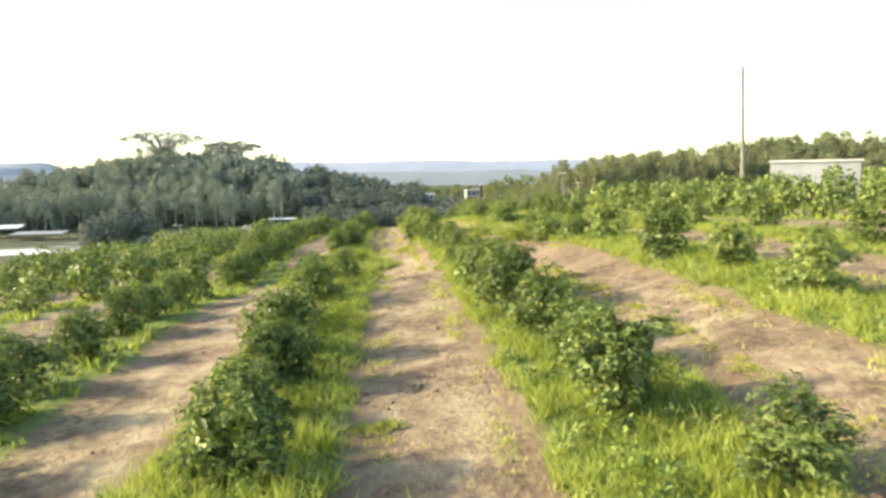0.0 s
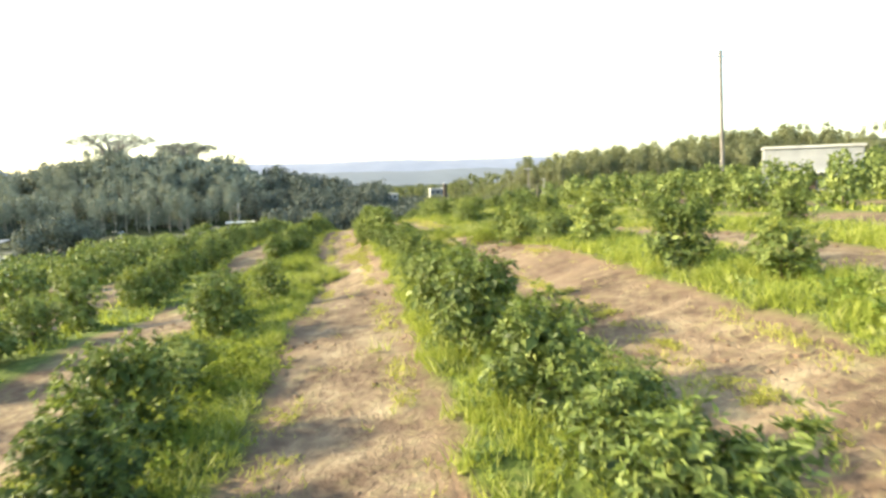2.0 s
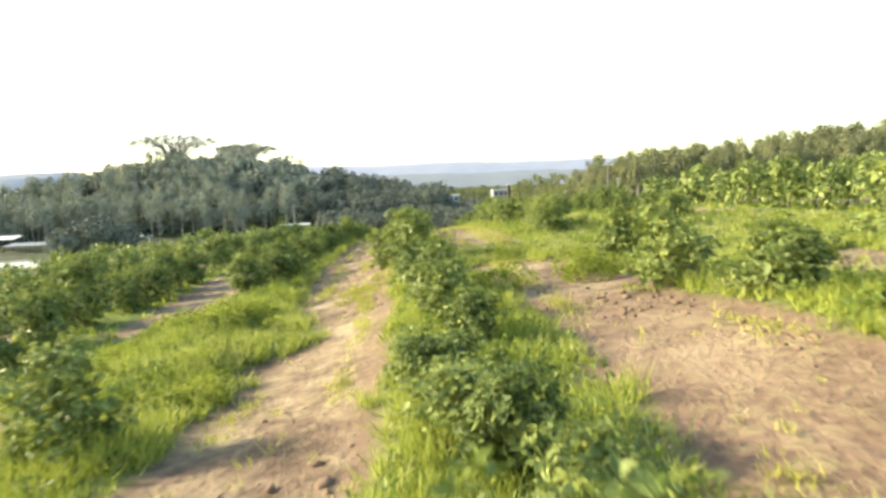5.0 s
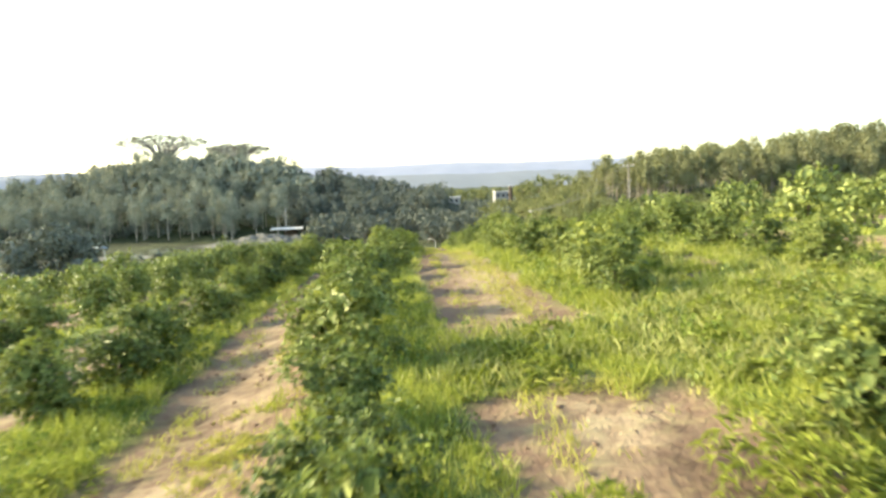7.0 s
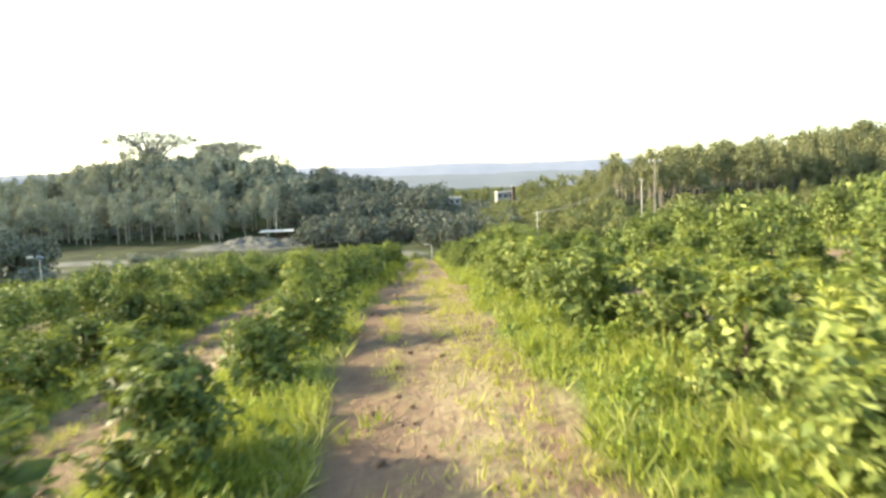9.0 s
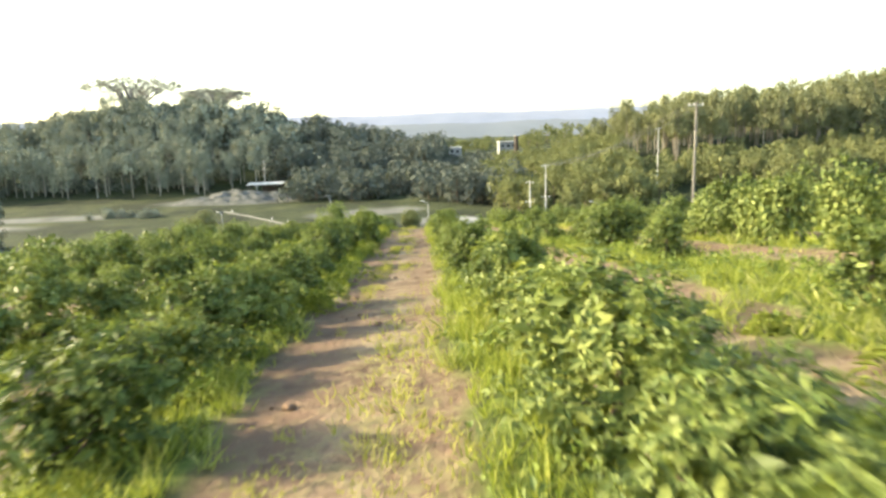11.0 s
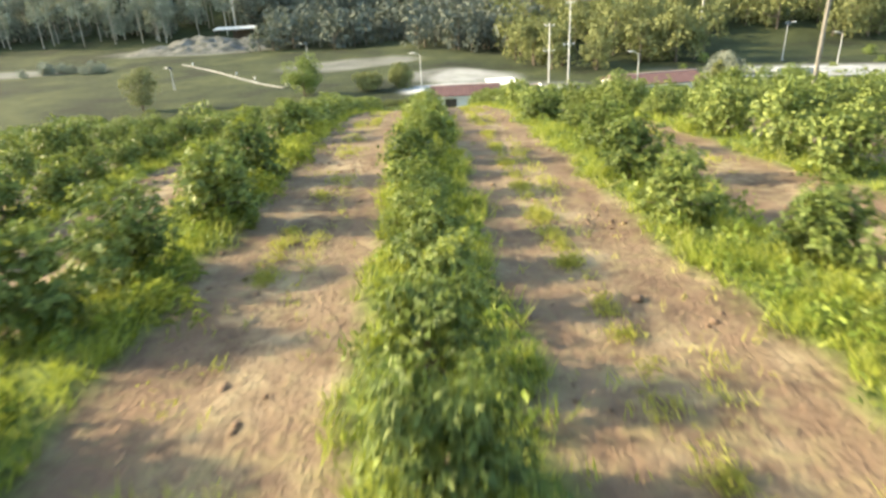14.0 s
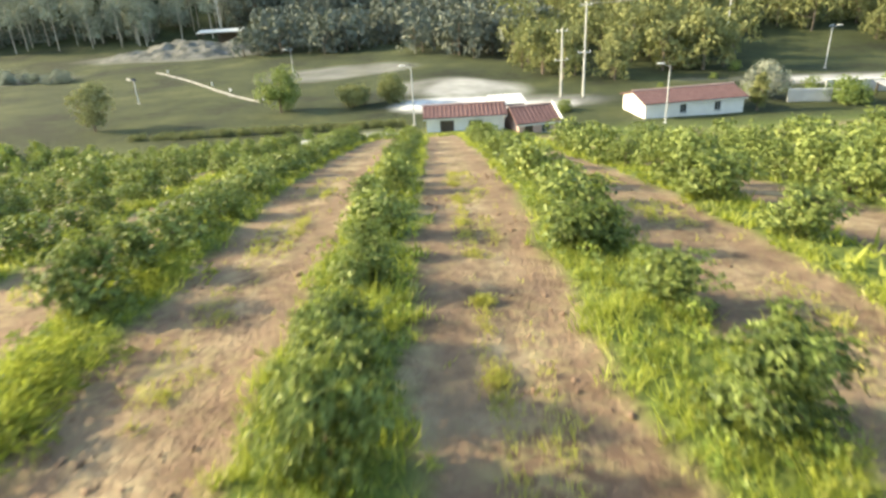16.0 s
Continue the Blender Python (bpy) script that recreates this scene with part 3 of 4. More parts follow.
near_trees = []
for k, gap, miss in ((-1, 2.7, 0.05), (0, 2.1, 0.06), (1, 1.95, 0.03), (2, 2.1, 0.05), (3, 3.0, 0.10)):
    near_trees += row_places(k, (2.0 if k else 11.0) if k >= 0 else 9.0, 156 if k >= 0 else 62, gap, 100 + k, miss, KNOWN.get(k, ()))
near_trees = [p for p in near_trees if not (abs(p[1] - KINK_Y) < 2.4 and p[0] > 6)]
near_trees = [p for p in near_trees if not (-4 < p[0] < 3 and 34 < p[1] < 47)]
near_trees = [p for p in near_trees if not (p[5] == 1 and (54 < p[1] < 66 or 92 < p[1] < 111) and min(abs(p[1] - q) for q in KNOWN[1]) > 0.01)]
near_trees = [p for p in near_trees if not (p[5] == 0 and p[1] < 34 and min(abs(p[1] - q) for q in KNOWN[0]) > 0.01)]
near_trees = [p for p in near_trees if not (3 < p[0] < 8 and p[1] < 44 and min(abs(p[1] - q) for q in KNOWN[1]) > 0.01)]
near_trees = [p for p in near_trees if not (p[0] > 13 and 74 < p[1] < 117 and min(abs(p[1] - q) for q in KNOWN[3]) > 0.01)]
near_trees = [p for p in near_trees if not (p[0] > 9 and p[1] < 46 and min(abs(p[1] - q) for q in KNOWN[2]) > 0.01 and p[0] < 14)]
SHAPES = ((1.85, 1.15), (2.1, 1.05), (1.65, 1.2), (1.95, 1.2), (1.75, 1.0), (2.15, 1.15), (1.7, 1.1))
kinds = [thing_from("fruit_tree", fruit_tree_arrays(50 + i, *SHAPES[i]), (LEAF, BARK, YOUNG), ("crown", "trunk"),
                    "young leafy green fruit tree with pale shoots in a grassy row", "fruit tree", "orchard rows") for i in range(7)]
kinds += [thing_from("fruit_tree", fruit_tree_arrays(60 + i, detail=0.4), (LEAF, BARK, YOUNG), ("crown", "trunk"),
                     "young leafy green fruit tree with pale shoots in a grassy row", "fruit tree", "orchard rows") for i in range(4)]
TOPS = [max(max(v.co.z for v in o.data.vertices) for o in q.children) for q in kinds]
used = set()
for i, (x, y, turn, size, tall, row) in enumerate(near_trees):
    k = i % 7 if y < 114 else 7 + i % 4
    size, tall = size * lower_down(y) ** 0.25, tall * lower_down(y) ** 0.75
    size = size * (0.88 if row == 2 and y > 84 else 1.12 if y > 84 else 1.3 if row < 0 else 1.0 if row == 3 else 0.9 if y in SMALL else 1.18)
    wide, high = size, size * tall * 0.84
    if (row, y) in FITTED:
        x, grown = FITTED[row, y]
        high = grown / TOPS[k]
        wide = (0.40 * min(max(grown, 1.5), 2.2) + 0.33) * (0.82 if row == 2 and y > 84 else 1.0)
    place = Matrix.Translation((x, y, lie(x, y))) @ Matrix.Rotation(turn, 4, "Z")
    ob = kinds[k] if k not in used else copy_thing(kinds[k], place)
    used.add(k)
    ob.matrix_basis = place @ Matrix.Diagonal((wide, wide, high, 1))

far_kinds = [fruit_tree_arrays(80 + i, detail=0.9) for i in range(4)] + [fruit_tree_arrays(86 + i, detail=0.2) for i in range(3)] + [fruit_tree_arrays(89 + i, detail=0.08) for i in range(3)]
far_trees = []
for k in list(range(-6, 0)) + list(range(4, 12)):
    for x, y, turn, size, tall, row in row_places(k, 2, (156 if k < 4 else 142) if k > -4 else 146, 3.1 if k > 3 else 2.5, 300 + k, 0.10):
        if k == -1 and y < 62:
            continue
        far_trees.append((int(rng.integers(4) if (k == -1 and y < 125) or (k in (4, 5, 6) and 78 < y < 128) else (4 if -4 < k < 7 else 7) + rng.integers(3)), x, y, lie(x, y), turn, size * 1.3 * lower_down(y) ** 0.3, tall * lower_down(y) ** 0.7))
v, f, s = baked(far_kinds, far_trees)
tagged(new("orchard_trees", mesh_of("orchard_trees", v, f, [LEAF, BARK, LEAF], s)), "further rows of young leafy green fruit trees", "fruit trees", kind="stuff")


# ---- grass along the rows ----
def blades(n_try, x0, x1, y0, y1, length, width, seed, dry=False, tuft=7):
    r = np.random.default_rng(seed)
    x, y = r.uniform(x0, x1, n_try), r.uniform(y0, y1, n_try)
    if dry:
        d = off_row(x, y)
        keep = (cover(x, y) < 0.6) & (np.exp(-((d - 2.35) / 0.2) ** 2) * smooth(0.0, 0.6, ripples(x, y, 7, 41)) + 0.015 + np.exp(-(((x - np.interp(y, ROW_Y, ROW_X0)) / np.interp(y, ROW_Y, ROW_GAP) - 1.65) / 0.10) ** 2) * smooth(50, 56, y) * (1 - smooth(70, 82, y)) * 0.5 > r.uniform(0, 1, n_try))
    else:
        keep = cover(x, y) * (0.45 + 0.55 * smooth(-0.5, 0.6, ripples(x, y, 2.2, 61))) > r.uniform(0, 1, n_try)
    x, y = x[keep], y[keep]
    tall = (0.7 + 0.45 * ripples(x, y, 3.5, 62) - 0.22 * wild(x, y) + 0.5 * np.exp(-((x + 1.2) / 2.2) ** 2 - ((y - 41) / 5) ** 2)).clip(0.35, 2.2)
    z = height(x, y) + 0.05
    x, y, z, tall = (np.repeat(q, tuft) for q in (x, y, z, tall))
    n = len(x)
    base = np.stack([x + r.normal(0, 0.07, n), y + r.normal(0, 0.07, n), z], -1)
    way = np.stack([r.normal(0, 0.45, n), r.normal(0, 0.45, n), np.ones(n)], -1)
    way = unit(way)
    side = unit(np.cross(way, r.normal(size=(n, 3))))
    L = (length * tall * r.uniform(0.5, 1.25, n))[:, None]
    v = np.stack([base - side * width, base + side * width, base + way * L - np.stack([0 * L[:, 0], 0 * L[:, 0], 0.12 * L[:, 0]], -1)], 1).reshape(-1, 3)
    return v, np.arange(3 * n).reshape(-1, 3)


v, f = joined([blades(56000, -4, 20, 2, 60, 0.60, 0.015, 1, tuft=9), blades(36000, -4, 20, 60, 112, 0.56, 0.015, 2, tuft=9), blades(14000, -2, 22, 112, 165, 0.5, 0.035, 3)])
tagged(new("row_grass", mesh_of("row_grass", v, f, GRASS)), "bright green tufted grass along the tree rows", "grass", kind="stuff")
v, f = joined([blades(20000, -38, -4, 2, 150, 0.55, 0.055, 4, tuft=5), blades(20000, 20, 62, 2, 150, 0.55, 0.055, 5, tuft=5)])
tagged(new("outer_grass", mesh_of("outer_grass", v, f, GRASS)), "green grass between the further tree rows", "grass", kind="stuff")
v, f = blades(120000, -2, 20, 3, 125, 0.26, 0.012, 6, True, 5)
tagged(new("dry_grass", mesh_of("dry_grass", v, f, DRYGRASS)), "thin yellow dry grass along the middle of the lanes", "grass", kind="stuff")

# pale seeding grass where weeds have taken the lanes, and along the lit edges of the rows
r = np.random.default_rng(33)
x, y = r.uniform(-3, 21, 60000), r.uniform(4, 116, 60000)
keep = (np.maximum(wild(x, y) * 0.75, 0.22 * np.exp(-((off_row(x, y) - 1.25) / 0.3) ** 2)) > r.uniform(0.0, 1.6, 60000)) & (cover(x, y) > 0.4)
c = np.stack([x[keep], y[keep], height(x[keep], y[keep]) + 0.05], -1)
base = np.repeat(c, 9, 0) + r.normal(0, 1, (len(c) * 9, 3)) * (0.10, 0.10, 0.0)
v, f = leaves(base, r.normal(0, 0.4, base.shape) * (1, 1, 0) + (0, 0, 1), 0.48 * r.uniform(0.5, 1.25, len(base)), 0.022, r, droop=0.2)
tagged(new("seeding_grass", mesh_of("seeding_grass", v, f, PALEGRASS)), "pale yellowish seeding grass over the weedy ground", "grass", kind="stuff")

# broad weeds among the grass
r = np.random.default_rng(9)
x, y = r.uniform(-4, 20, 9000), r.uniform(2, 130, 9000)
keep = cover(x, y) > r.uniform(0.3, 1.3, 9000)
c = np.stack([x[keep], y[keep], height(x[keep], y[keep]) + r.uniform(0.08, 0.35, keep.sum())], -1)
v, f = clumps(c, r.uniform(0.08, 0.22, len(c)), 14, 0.14, 0.06, r, hollow=0.2, rise=0.8)
tagged(new("row_weeds", mesh_of("row_weeds", v, f, LIGHTLEAF)), "leafy light green weeds at the feet of the trees", "weeds", kind="stuff")

# lush leafy weeds, knee-high, that close the rows between the trees
r = np.random.default_rng(29)
x, y = r.uniform(-3, 18, 9000), r.uniform(4, 118, 9000)
keep = (off_row(x, y) < 0.95) & (ripples(x, y, 3.0, 64) > r.uniform(-0.7, 0.9, 9000))
x, y = x[keep], y[keep]
c = np.stack([x, y, height(x, y) + r.uniform(0.12, 0.42, len(x))], -1)
v, f = clumps(c, r.uniform(0.16, 0.34, len(c)), 30, 0.13, 0.06, r, hollow=0.3, rise=0.6)
tagged(new("tall_weeds", mesh_of("tall_weeds", v, f, WEED)), "lush knee-high bright green weeds between the fruit trees", "weeds", kind="stuff")

# rounded mounds of long grass where the left row breaks off
r = np.random.default_rng(18)
c = []
for i in range(26):
    x, y = r.uniform(-3.6, 0.8), r.uniform(35.5, 47.5)
    c.append((x, y, float(height(x, y)) + 0.1))
for x, y in ((5.0, 84.4), (5.5, 79.9), (4.7, 89.1), (5.2, 104.9), (5.3, 106.2), (5.2, 107.4), (5.1, 111.3), (5.3, 93.8), (5.3, 97.8), (0.1, 22.9), (-0.3, 20.4), (5.2, 100.6), (9.7, 41.6), (9.9, 42.6), (7.2, 41.2)):
    for i in range(3):
        px, py = x + r.normal(0, 0.3), y + r.normal(0, 0.55)
        c.append((px, py, float(height(px, py)) + 0.12))
for i in range(400):
    x, y = r.uniform(5.5, 20), r.uniform(36, 78)
    if wild(x, y) > r.uniform(0.25, 1.1) and len(c) < 150:
        c.append((x, y, float(height(x, y)) + 0.05))
v, f = clumps(c, np.concatenate([r.uniform(0.4, 0.85, 26), r.uniform(0.42, 0.75, 45), r.uniform(0.25, 0.55, len(c) - 71)]), 300, 0.26, 0.03, r, hollow=0.7, rise=0.5, droop=0.3, flat=0.75)
tagged(new("grass_mounds", mesh_of("grass_mounds", v, f, GRASS)), "rounded bright green mounds of long grass beside the trees", "grass", kind="stuff")

# yellow-green tufts in lines down the lanes: (where between the rows, from y, to y, tufts, spread)
r = np.random.default_rng(15)
c = []
for lane, y0, y1, n, wide in ((2.45, 88, 110, 150, 0.07), (1.45, 94.6, 97.2, 26, 0.10), (1.48, 99, 112, 26, 0.15), (2.45, 110, 125, 30, 0.15), (0.33, 12.0, 13.4, 20, 0.22),
                              (0.32, 17, 19, 12, 0.2), (1.40, 11, 27, 70, 0.14), (0.62, 44.5, 48.5, 70, 0.5), (1.42, 80, 92, 22, 0.2), (1.5, 46.5, 49, 50, 0.7)):
    y = r.uniform(y0, y1, n)
    y = y + 0.6 * np.sin(y * 2.1)
    x = row_x(lane, y) + r.normal(0, wide, n)
    c.append(np.stack([x, y, height(x, y) + 0.03], -1))
c = np.concatenate(c)
base = np.repeat(c, 26, 0) + r.normal(0, 1, (len(c) * 26, 3)) * (0.11, 0.11, 0.0)
v, f = leaves(base, r.normal(0, 0.55, base.shape) + (0, 0, 1), 0.17 * r.uniform(0.5, 1.2, len(base)), 0.02, r, droop=0.25)
tagged(new("lane_tufts", mesh_of("lane_tufts", v, f, DRYGRASS)), "yellow-green weed tufts in lines down the lanes", "weeds", kind="stuff")

# clods on the lanes
r = np.random.default_rng(12)
x, y = r.uniform(-4, 20, 24000), r.uniform(3, 125, 24000)
x[:1100], y[:1100] = r.uniform(6.5, 10.5, 1100), r.uniform(27, 42, 1100)
keep = (cover(x, y) < 0.2) & (smooth(-0.2, 0.9, ripples(x, y, 6, 71)) > r.uniform(0, 1, 24000))
iv, jf = ICO
pieces = []
for px, py in zip(x[keep], y[keep]):
    s = (0.016 + 0.06 * r.uniform() ** 2) * (1.5 if r.uniform() > 0.95 else 1)
    pieces.append((iv * (1 + r.normal(0, 0.2, (len(iv), 1))) * (s, s * r.uniform(0.7, 1.4), s * 0.6) + (px, py, float(height(px, py)) + s * 0.2), jf))
v, f = joined(pieces)
tagged(new("earth_clods", mesh_of("earth_clods", v, f, CLOD)), "scattered lumps of reddish earth on the lanes", "clods", kind="stuff")


# ---- woods ----
def gum_arrays(seed, h=15.0):
    r = np.random.default_rng(seed)
    n = 12
    up = r.uniform(0.48, 0.98, n)
    a = r.uniform(0, 6.28, n)
    out = 2.9 * np.sqrt(np.clip(1.05 - up, 0.08, 1)) * r.uniform(0.3, 1.2, n)
    c = np.stack([np.cos(a) * out, np.sin(a) * out, up * h], -1)
    lv = clumps(c, r.uniform(1.1, 1.9, n), 34, 0.78, 0.5, r, hollow=0.3, droop=0.35, flat=1.0, body=0.5)
    bend = r.normal(0, 0.25, 2)
    wood = [tube([(0, 0, -1), (bend[0] * 0.3, bend[1] * 0.3, h * 0.4), (bend[0], bend[1], h * 0.92)], (0.17, 0.13, 0.04), 5)]
    for q in c[:2]:
        wood.append(tube([(bend[0] * 0.6, bend[1] * 0.6, q[2] - 2.0), q], (0.06, 0.02), 4))
    return lv, joined(wood)


def broad_arrays(seed, h=9.0, w=3.8, per=36, card=0.68, low=0.16):
    r = np.random.default_rng(seed)
    n = 15
    a, up = r.uniform(0, 6.28, n), r.uniform(low, 0.9, n)
    out = w * np.sqrt(np.clip(1 - ((up - 0.45) / 0.6) ** 2, 0.05, 1)) * r.uniform(0.4, 0.95, n)
    c = np.concatenate([np.stack([np.cos(a) * out, np.sin(a) * out, up * h], -1), [(0, 0, 0.55 * h), (0, 0, 0.8 * h)]])
    lv = clumps(c, np.concatenate([r.uniform(0.22, 0.36, n), (0.42, 0.34)]) * w * 1.15, per, card, card * 0.65, r, hollow=0.4, droop=0.25, body=0.7)
    wood = [tube([(0, 0, -0.5), (0.1, 0, 0.3 * h), (0, 0.1, 0.6 * h)], (0.24, 0.17, 0.08), 5)]
    for q in c[:6 if per > 40 else 2]:
        wood.append(tube([(0.1, 0, 0.28 * h), q * (0.6, 0.6, 0.8), q], (0.11, 0.07, 0.03), 5))
    return lv, joined(wood)


gums = [gum_arrays(200 + i) for i in range(6)]
broads = [broad_arrays(220 + i) for i in range(6)]
loose = [broad_arrays(230 + i, per=10, card=1.25) for i in range(6)]      # fewer leaves, for low or distant growth


def wood_stuff(name, variants, spots, mats, label, seed, size=(0.8, 1.2)):
    r = np.random.default_rng(seed)
    places = [(int(r.integers(len(variants))), x, y, float(height(x, y)) - 0.2, r.uniform(0, 6.28), r.uniform(*size), r.uniform(0.9, 1.15)) for x, y in spots]
    v, f, s = baked(variants, places)
    tagged(new(name, mesh_of(name, v, f, list(mats), s)), label, "woods", kind="stuff")


def scatter(n, seed, test, x0, x1, y0, y1):
    r = np.random.default_rng(seed)
    x, y = r.uniform(x0, x1, n), r.uniform(y0, y1, n)
    k = test(x, y, r)
    return list(zip(x[k], y[k]))


def hill_left(x, y, r):
    front = 282 + 8 * smooth(-66, -50, x) + ripples(x, x * 0, 40, 81) * 3 - 0.10 * np.clip(-100 - x, 0, 200)
    return (y > front) & (x < 14 + (y - 300) * 0.05) & (y < 362)


spots = scatter(1080, 31, hill_left, -235, 16, 266, 364)
wood_stuff("hillside_woods", gums + broads[:1], [p for p in spots if p[0] < -46 and (p[1] < 304 or int(p[0] * -70) % 2)], (HAZEDLEAF, PALEBARK), "dense dark green wooded hill with tall pale trunks", 32, (0.86, 1.1))
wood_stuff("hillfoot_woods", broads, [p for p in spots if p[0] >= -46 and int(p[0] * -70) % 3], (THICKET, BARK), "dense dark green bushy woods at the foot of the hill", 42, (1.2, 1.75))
wood_stuff("crest_woods", loose, scatter(240, 50, lambda x, y, r: y > 322 + 14 * smooth(-90, -150, x), -200, -40, 322, 360) + scatter(30, 54, lambda x, y, r: y > 300, -104, -64, 336, 352), (HAZEDLEAF, BARK), "dark green crowns closing the top of the hill woods", 51, (1.2, 1.6))
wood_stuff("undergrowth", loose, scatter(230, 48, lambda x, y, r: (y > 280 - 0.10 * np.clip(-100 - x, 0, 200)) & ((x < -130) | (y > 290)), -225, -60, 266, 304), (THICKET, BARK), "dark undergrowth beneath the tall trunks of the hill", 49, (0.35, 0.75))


def hill_right(x, y, r):
    front = np.interp(x, (24, 30, 62, 70, 84, 92, 240), (214, 201, 200, 231, 231, 217, 214)) + ripples(x, x * 0, 22, 83) * 2.5
    return (y > front) & (x > 25 + (y - 200) * 0.05)


wood_stuff("slope_woods", broads, scatter(780, 33, lambda x, y, r: hill_right(x, y, r) & ~((x > 72) & (x < 124) & (y > 234)) & ~((x >= 124) & (y > 262)), 15, 215, 198, 300), (SLOPELEAF, BARK), "dense olive green woods on the far slope", 34, (0.7, 1.15))
wood_stuff("slope_bushes", loose, scatter(140, 43, lambda x, y, r: hill_right(x, y, r), 68, 126, 229, 255) + scatter(110, 53, lambda x, y, r: hill_right(x, y, r), 112, 215, 238, 262), (SLOPELEAF, BARK), "low olive green bushes below the gum trees", 44, (0.4, 0.75))
wood_stuff("gum_plantation", gums, scatter(330, 35, lambda x, y, r: x > 76, 74, 235, 256, 300), (GUMLEAF, GUMBARK), "tall slender gum trees with pale trunks on the slope", 36, (0.8, 1.15))
wood_stuff("hilltop_woods", gums[:2] + loose, scatter(200, 45, lambda x, y, r: x > 60, 56, 300, 300, 350), (GUMLEAF, GUMBARK), "mixed pale green trees along the hilltop", 46, (0.6, 1.0))
wood_stuff("valley_woods", loose, scatter(210, 37, lambda x, y, r: (y > 470) | (x > 70), -60, 300, 345, 700), (SLOPELEAF, BARK), "distant woods along the valley floor", 38, (0.9, 1.4))
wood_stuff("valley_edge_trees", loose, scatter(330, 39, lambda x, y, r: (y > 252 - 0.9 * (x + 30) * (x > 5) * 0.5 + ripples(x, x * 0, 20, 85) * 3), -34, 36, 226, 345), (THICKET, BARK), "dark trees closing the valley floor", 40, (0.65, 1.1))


# ---- single trees of the valley ----
def tree(arrays, x, y, mats, label, size=1.0, turn=0.0, name="tree", sink=0.2, group=""):
    ob = thing_from(name, arrays, mats, ("crown", "trunk"), label, "tree", group)
    ob.matrix_basis = Matrix.Translation((x, y, float(height(x, y)) - sink)) @ Matrix.Rotation(turn, 4, "Z") @ Matrix.Scale(size, 4)
    return ob


# pale grey leaf colour, with the haze over these far crowns painted in
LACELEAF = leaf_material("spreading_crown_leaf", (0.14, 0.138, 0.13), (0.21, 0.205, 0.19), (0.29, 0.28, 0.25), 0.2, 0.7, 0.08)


def umbrella_arrays(seed, h, w):
    """A tall tree with bare forking limbs and flat, broken layers of leaves."""
    r = np.random.default_rng(seed)
    n = 330
    a = r.uniform(0, 6.28, n)
    out = w * np.sqrt(r.uniform(0.02, 1, n))
    broken = 0.03 * np.sin(3 * a + seed) + 0.025 * np.sin(5 * a + out * 0.5)
    z = h * (1 - 0.17 * (out / w) ** 2.0 + broken * (out / w)) - r.choice((0.0, 0.0, 0.05, 0.1, 0.22), n) * h * (1.1 - out / w) - r.uniform(0, 0.05, n) * h
    c = np.stack([np.cos(a) * out * (1 + broken), np.sin(a) * out, z], -1)
    lv = clumps(c, r.uniform(0.9, 2.3, n), 22, 0.55, 0.34, r, hollow=0.1, droop=0.1, flat=0.25)
    wood = [tube([(0, 0, -1), (0.3, 0.2, h * 0.35), (0, 0, h * 0.6)], (0.55, 0.45, 0.32), 8)]
    for q in c[::3]:
        k = q * (0.5, 0.5, 1) - (0, 0, h * 0.1)
        wood.append(tube([(q[0] * 0.08, q[1] * 0.08, h * 0.48), k, q], (0.2, 0.14, 0.05), 5))
    return lv, joined(wood)


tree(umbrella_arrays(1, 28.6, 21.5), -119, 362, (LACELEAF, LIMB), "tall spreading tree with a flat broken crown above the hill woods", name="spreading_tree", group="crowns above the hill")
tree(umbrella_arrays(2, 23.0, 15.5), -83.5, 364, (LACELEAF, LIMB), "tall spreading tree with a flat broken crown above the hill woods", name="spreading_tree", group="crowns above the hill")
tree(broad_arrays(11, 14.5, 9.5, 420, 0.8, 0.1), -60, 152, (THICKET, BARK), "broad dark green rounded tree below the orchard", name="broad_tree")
def round_arrays(seed, h, w, leaves_each=70, card=0.4):
    """A full round head of leaves down to the grass."""
    r = np.random.default_rng(seed)
    d = unit(r.normal(size=(34, 3)))
    c = d * r.uniform(0.35, 0.8, (34, 1)) * (w, w, h * 0.5) + (0, 0, h * 0.52)
    lv = clumps(c, r.uniform(0.24, 0.38, 34) * w, leaves_each, card, card * 0.6, r, hollow=0.35)
    wood = [tube([(0, 0, -0.5), (0, 0, 0.4 * h)], (0.2, 0.12), 6)] + [tube([(0, 0, 0.25 * h), q], (0.08, 0.03), 5) for q in c[:7]]
    return lv, joined(wood)


tree(round_arrays(12, 6.9, 3.7, 120, 0.34), -9.5, 188, (LIGHTLEAF, BARK), "round-headed light green tree beside the yard", name="round_tree")
tree(round_arrays(13, 3.3, 2.6), 0.4, 189, (SLOPELEAF, BARK), "low dark green clipped bush by the yard", name="yard_bush", group="bushes by the yard")
tree(round_arrays(14, 3.9, 2.6), 5.9, 189.5, (SLOPELEAF, BARK), "low dark green clipped bush by the yard", name="yard_bush", group="bushes by the yard")
tree(round_arrays(15, 7.6, 2.9, 60, 0.42), -33.5, 184, (GUMLEAF, BARK), "pale feathery green tree in the meadow", name="pale_tree")
tree(round_arrays(16, 5.2, 3.2, 60, 0.4), 54, 181, (HAZEDLEAF, BARK), "grey-green tree beside the white house", name="house_tree")
tree(round_arrays(19, 5.0, 1.15, 60, 0.34), 50.3, 174.5, (SLOPELEAF, BARK), "narrow dark green tree at the end of the white house", name="narrow_tree")
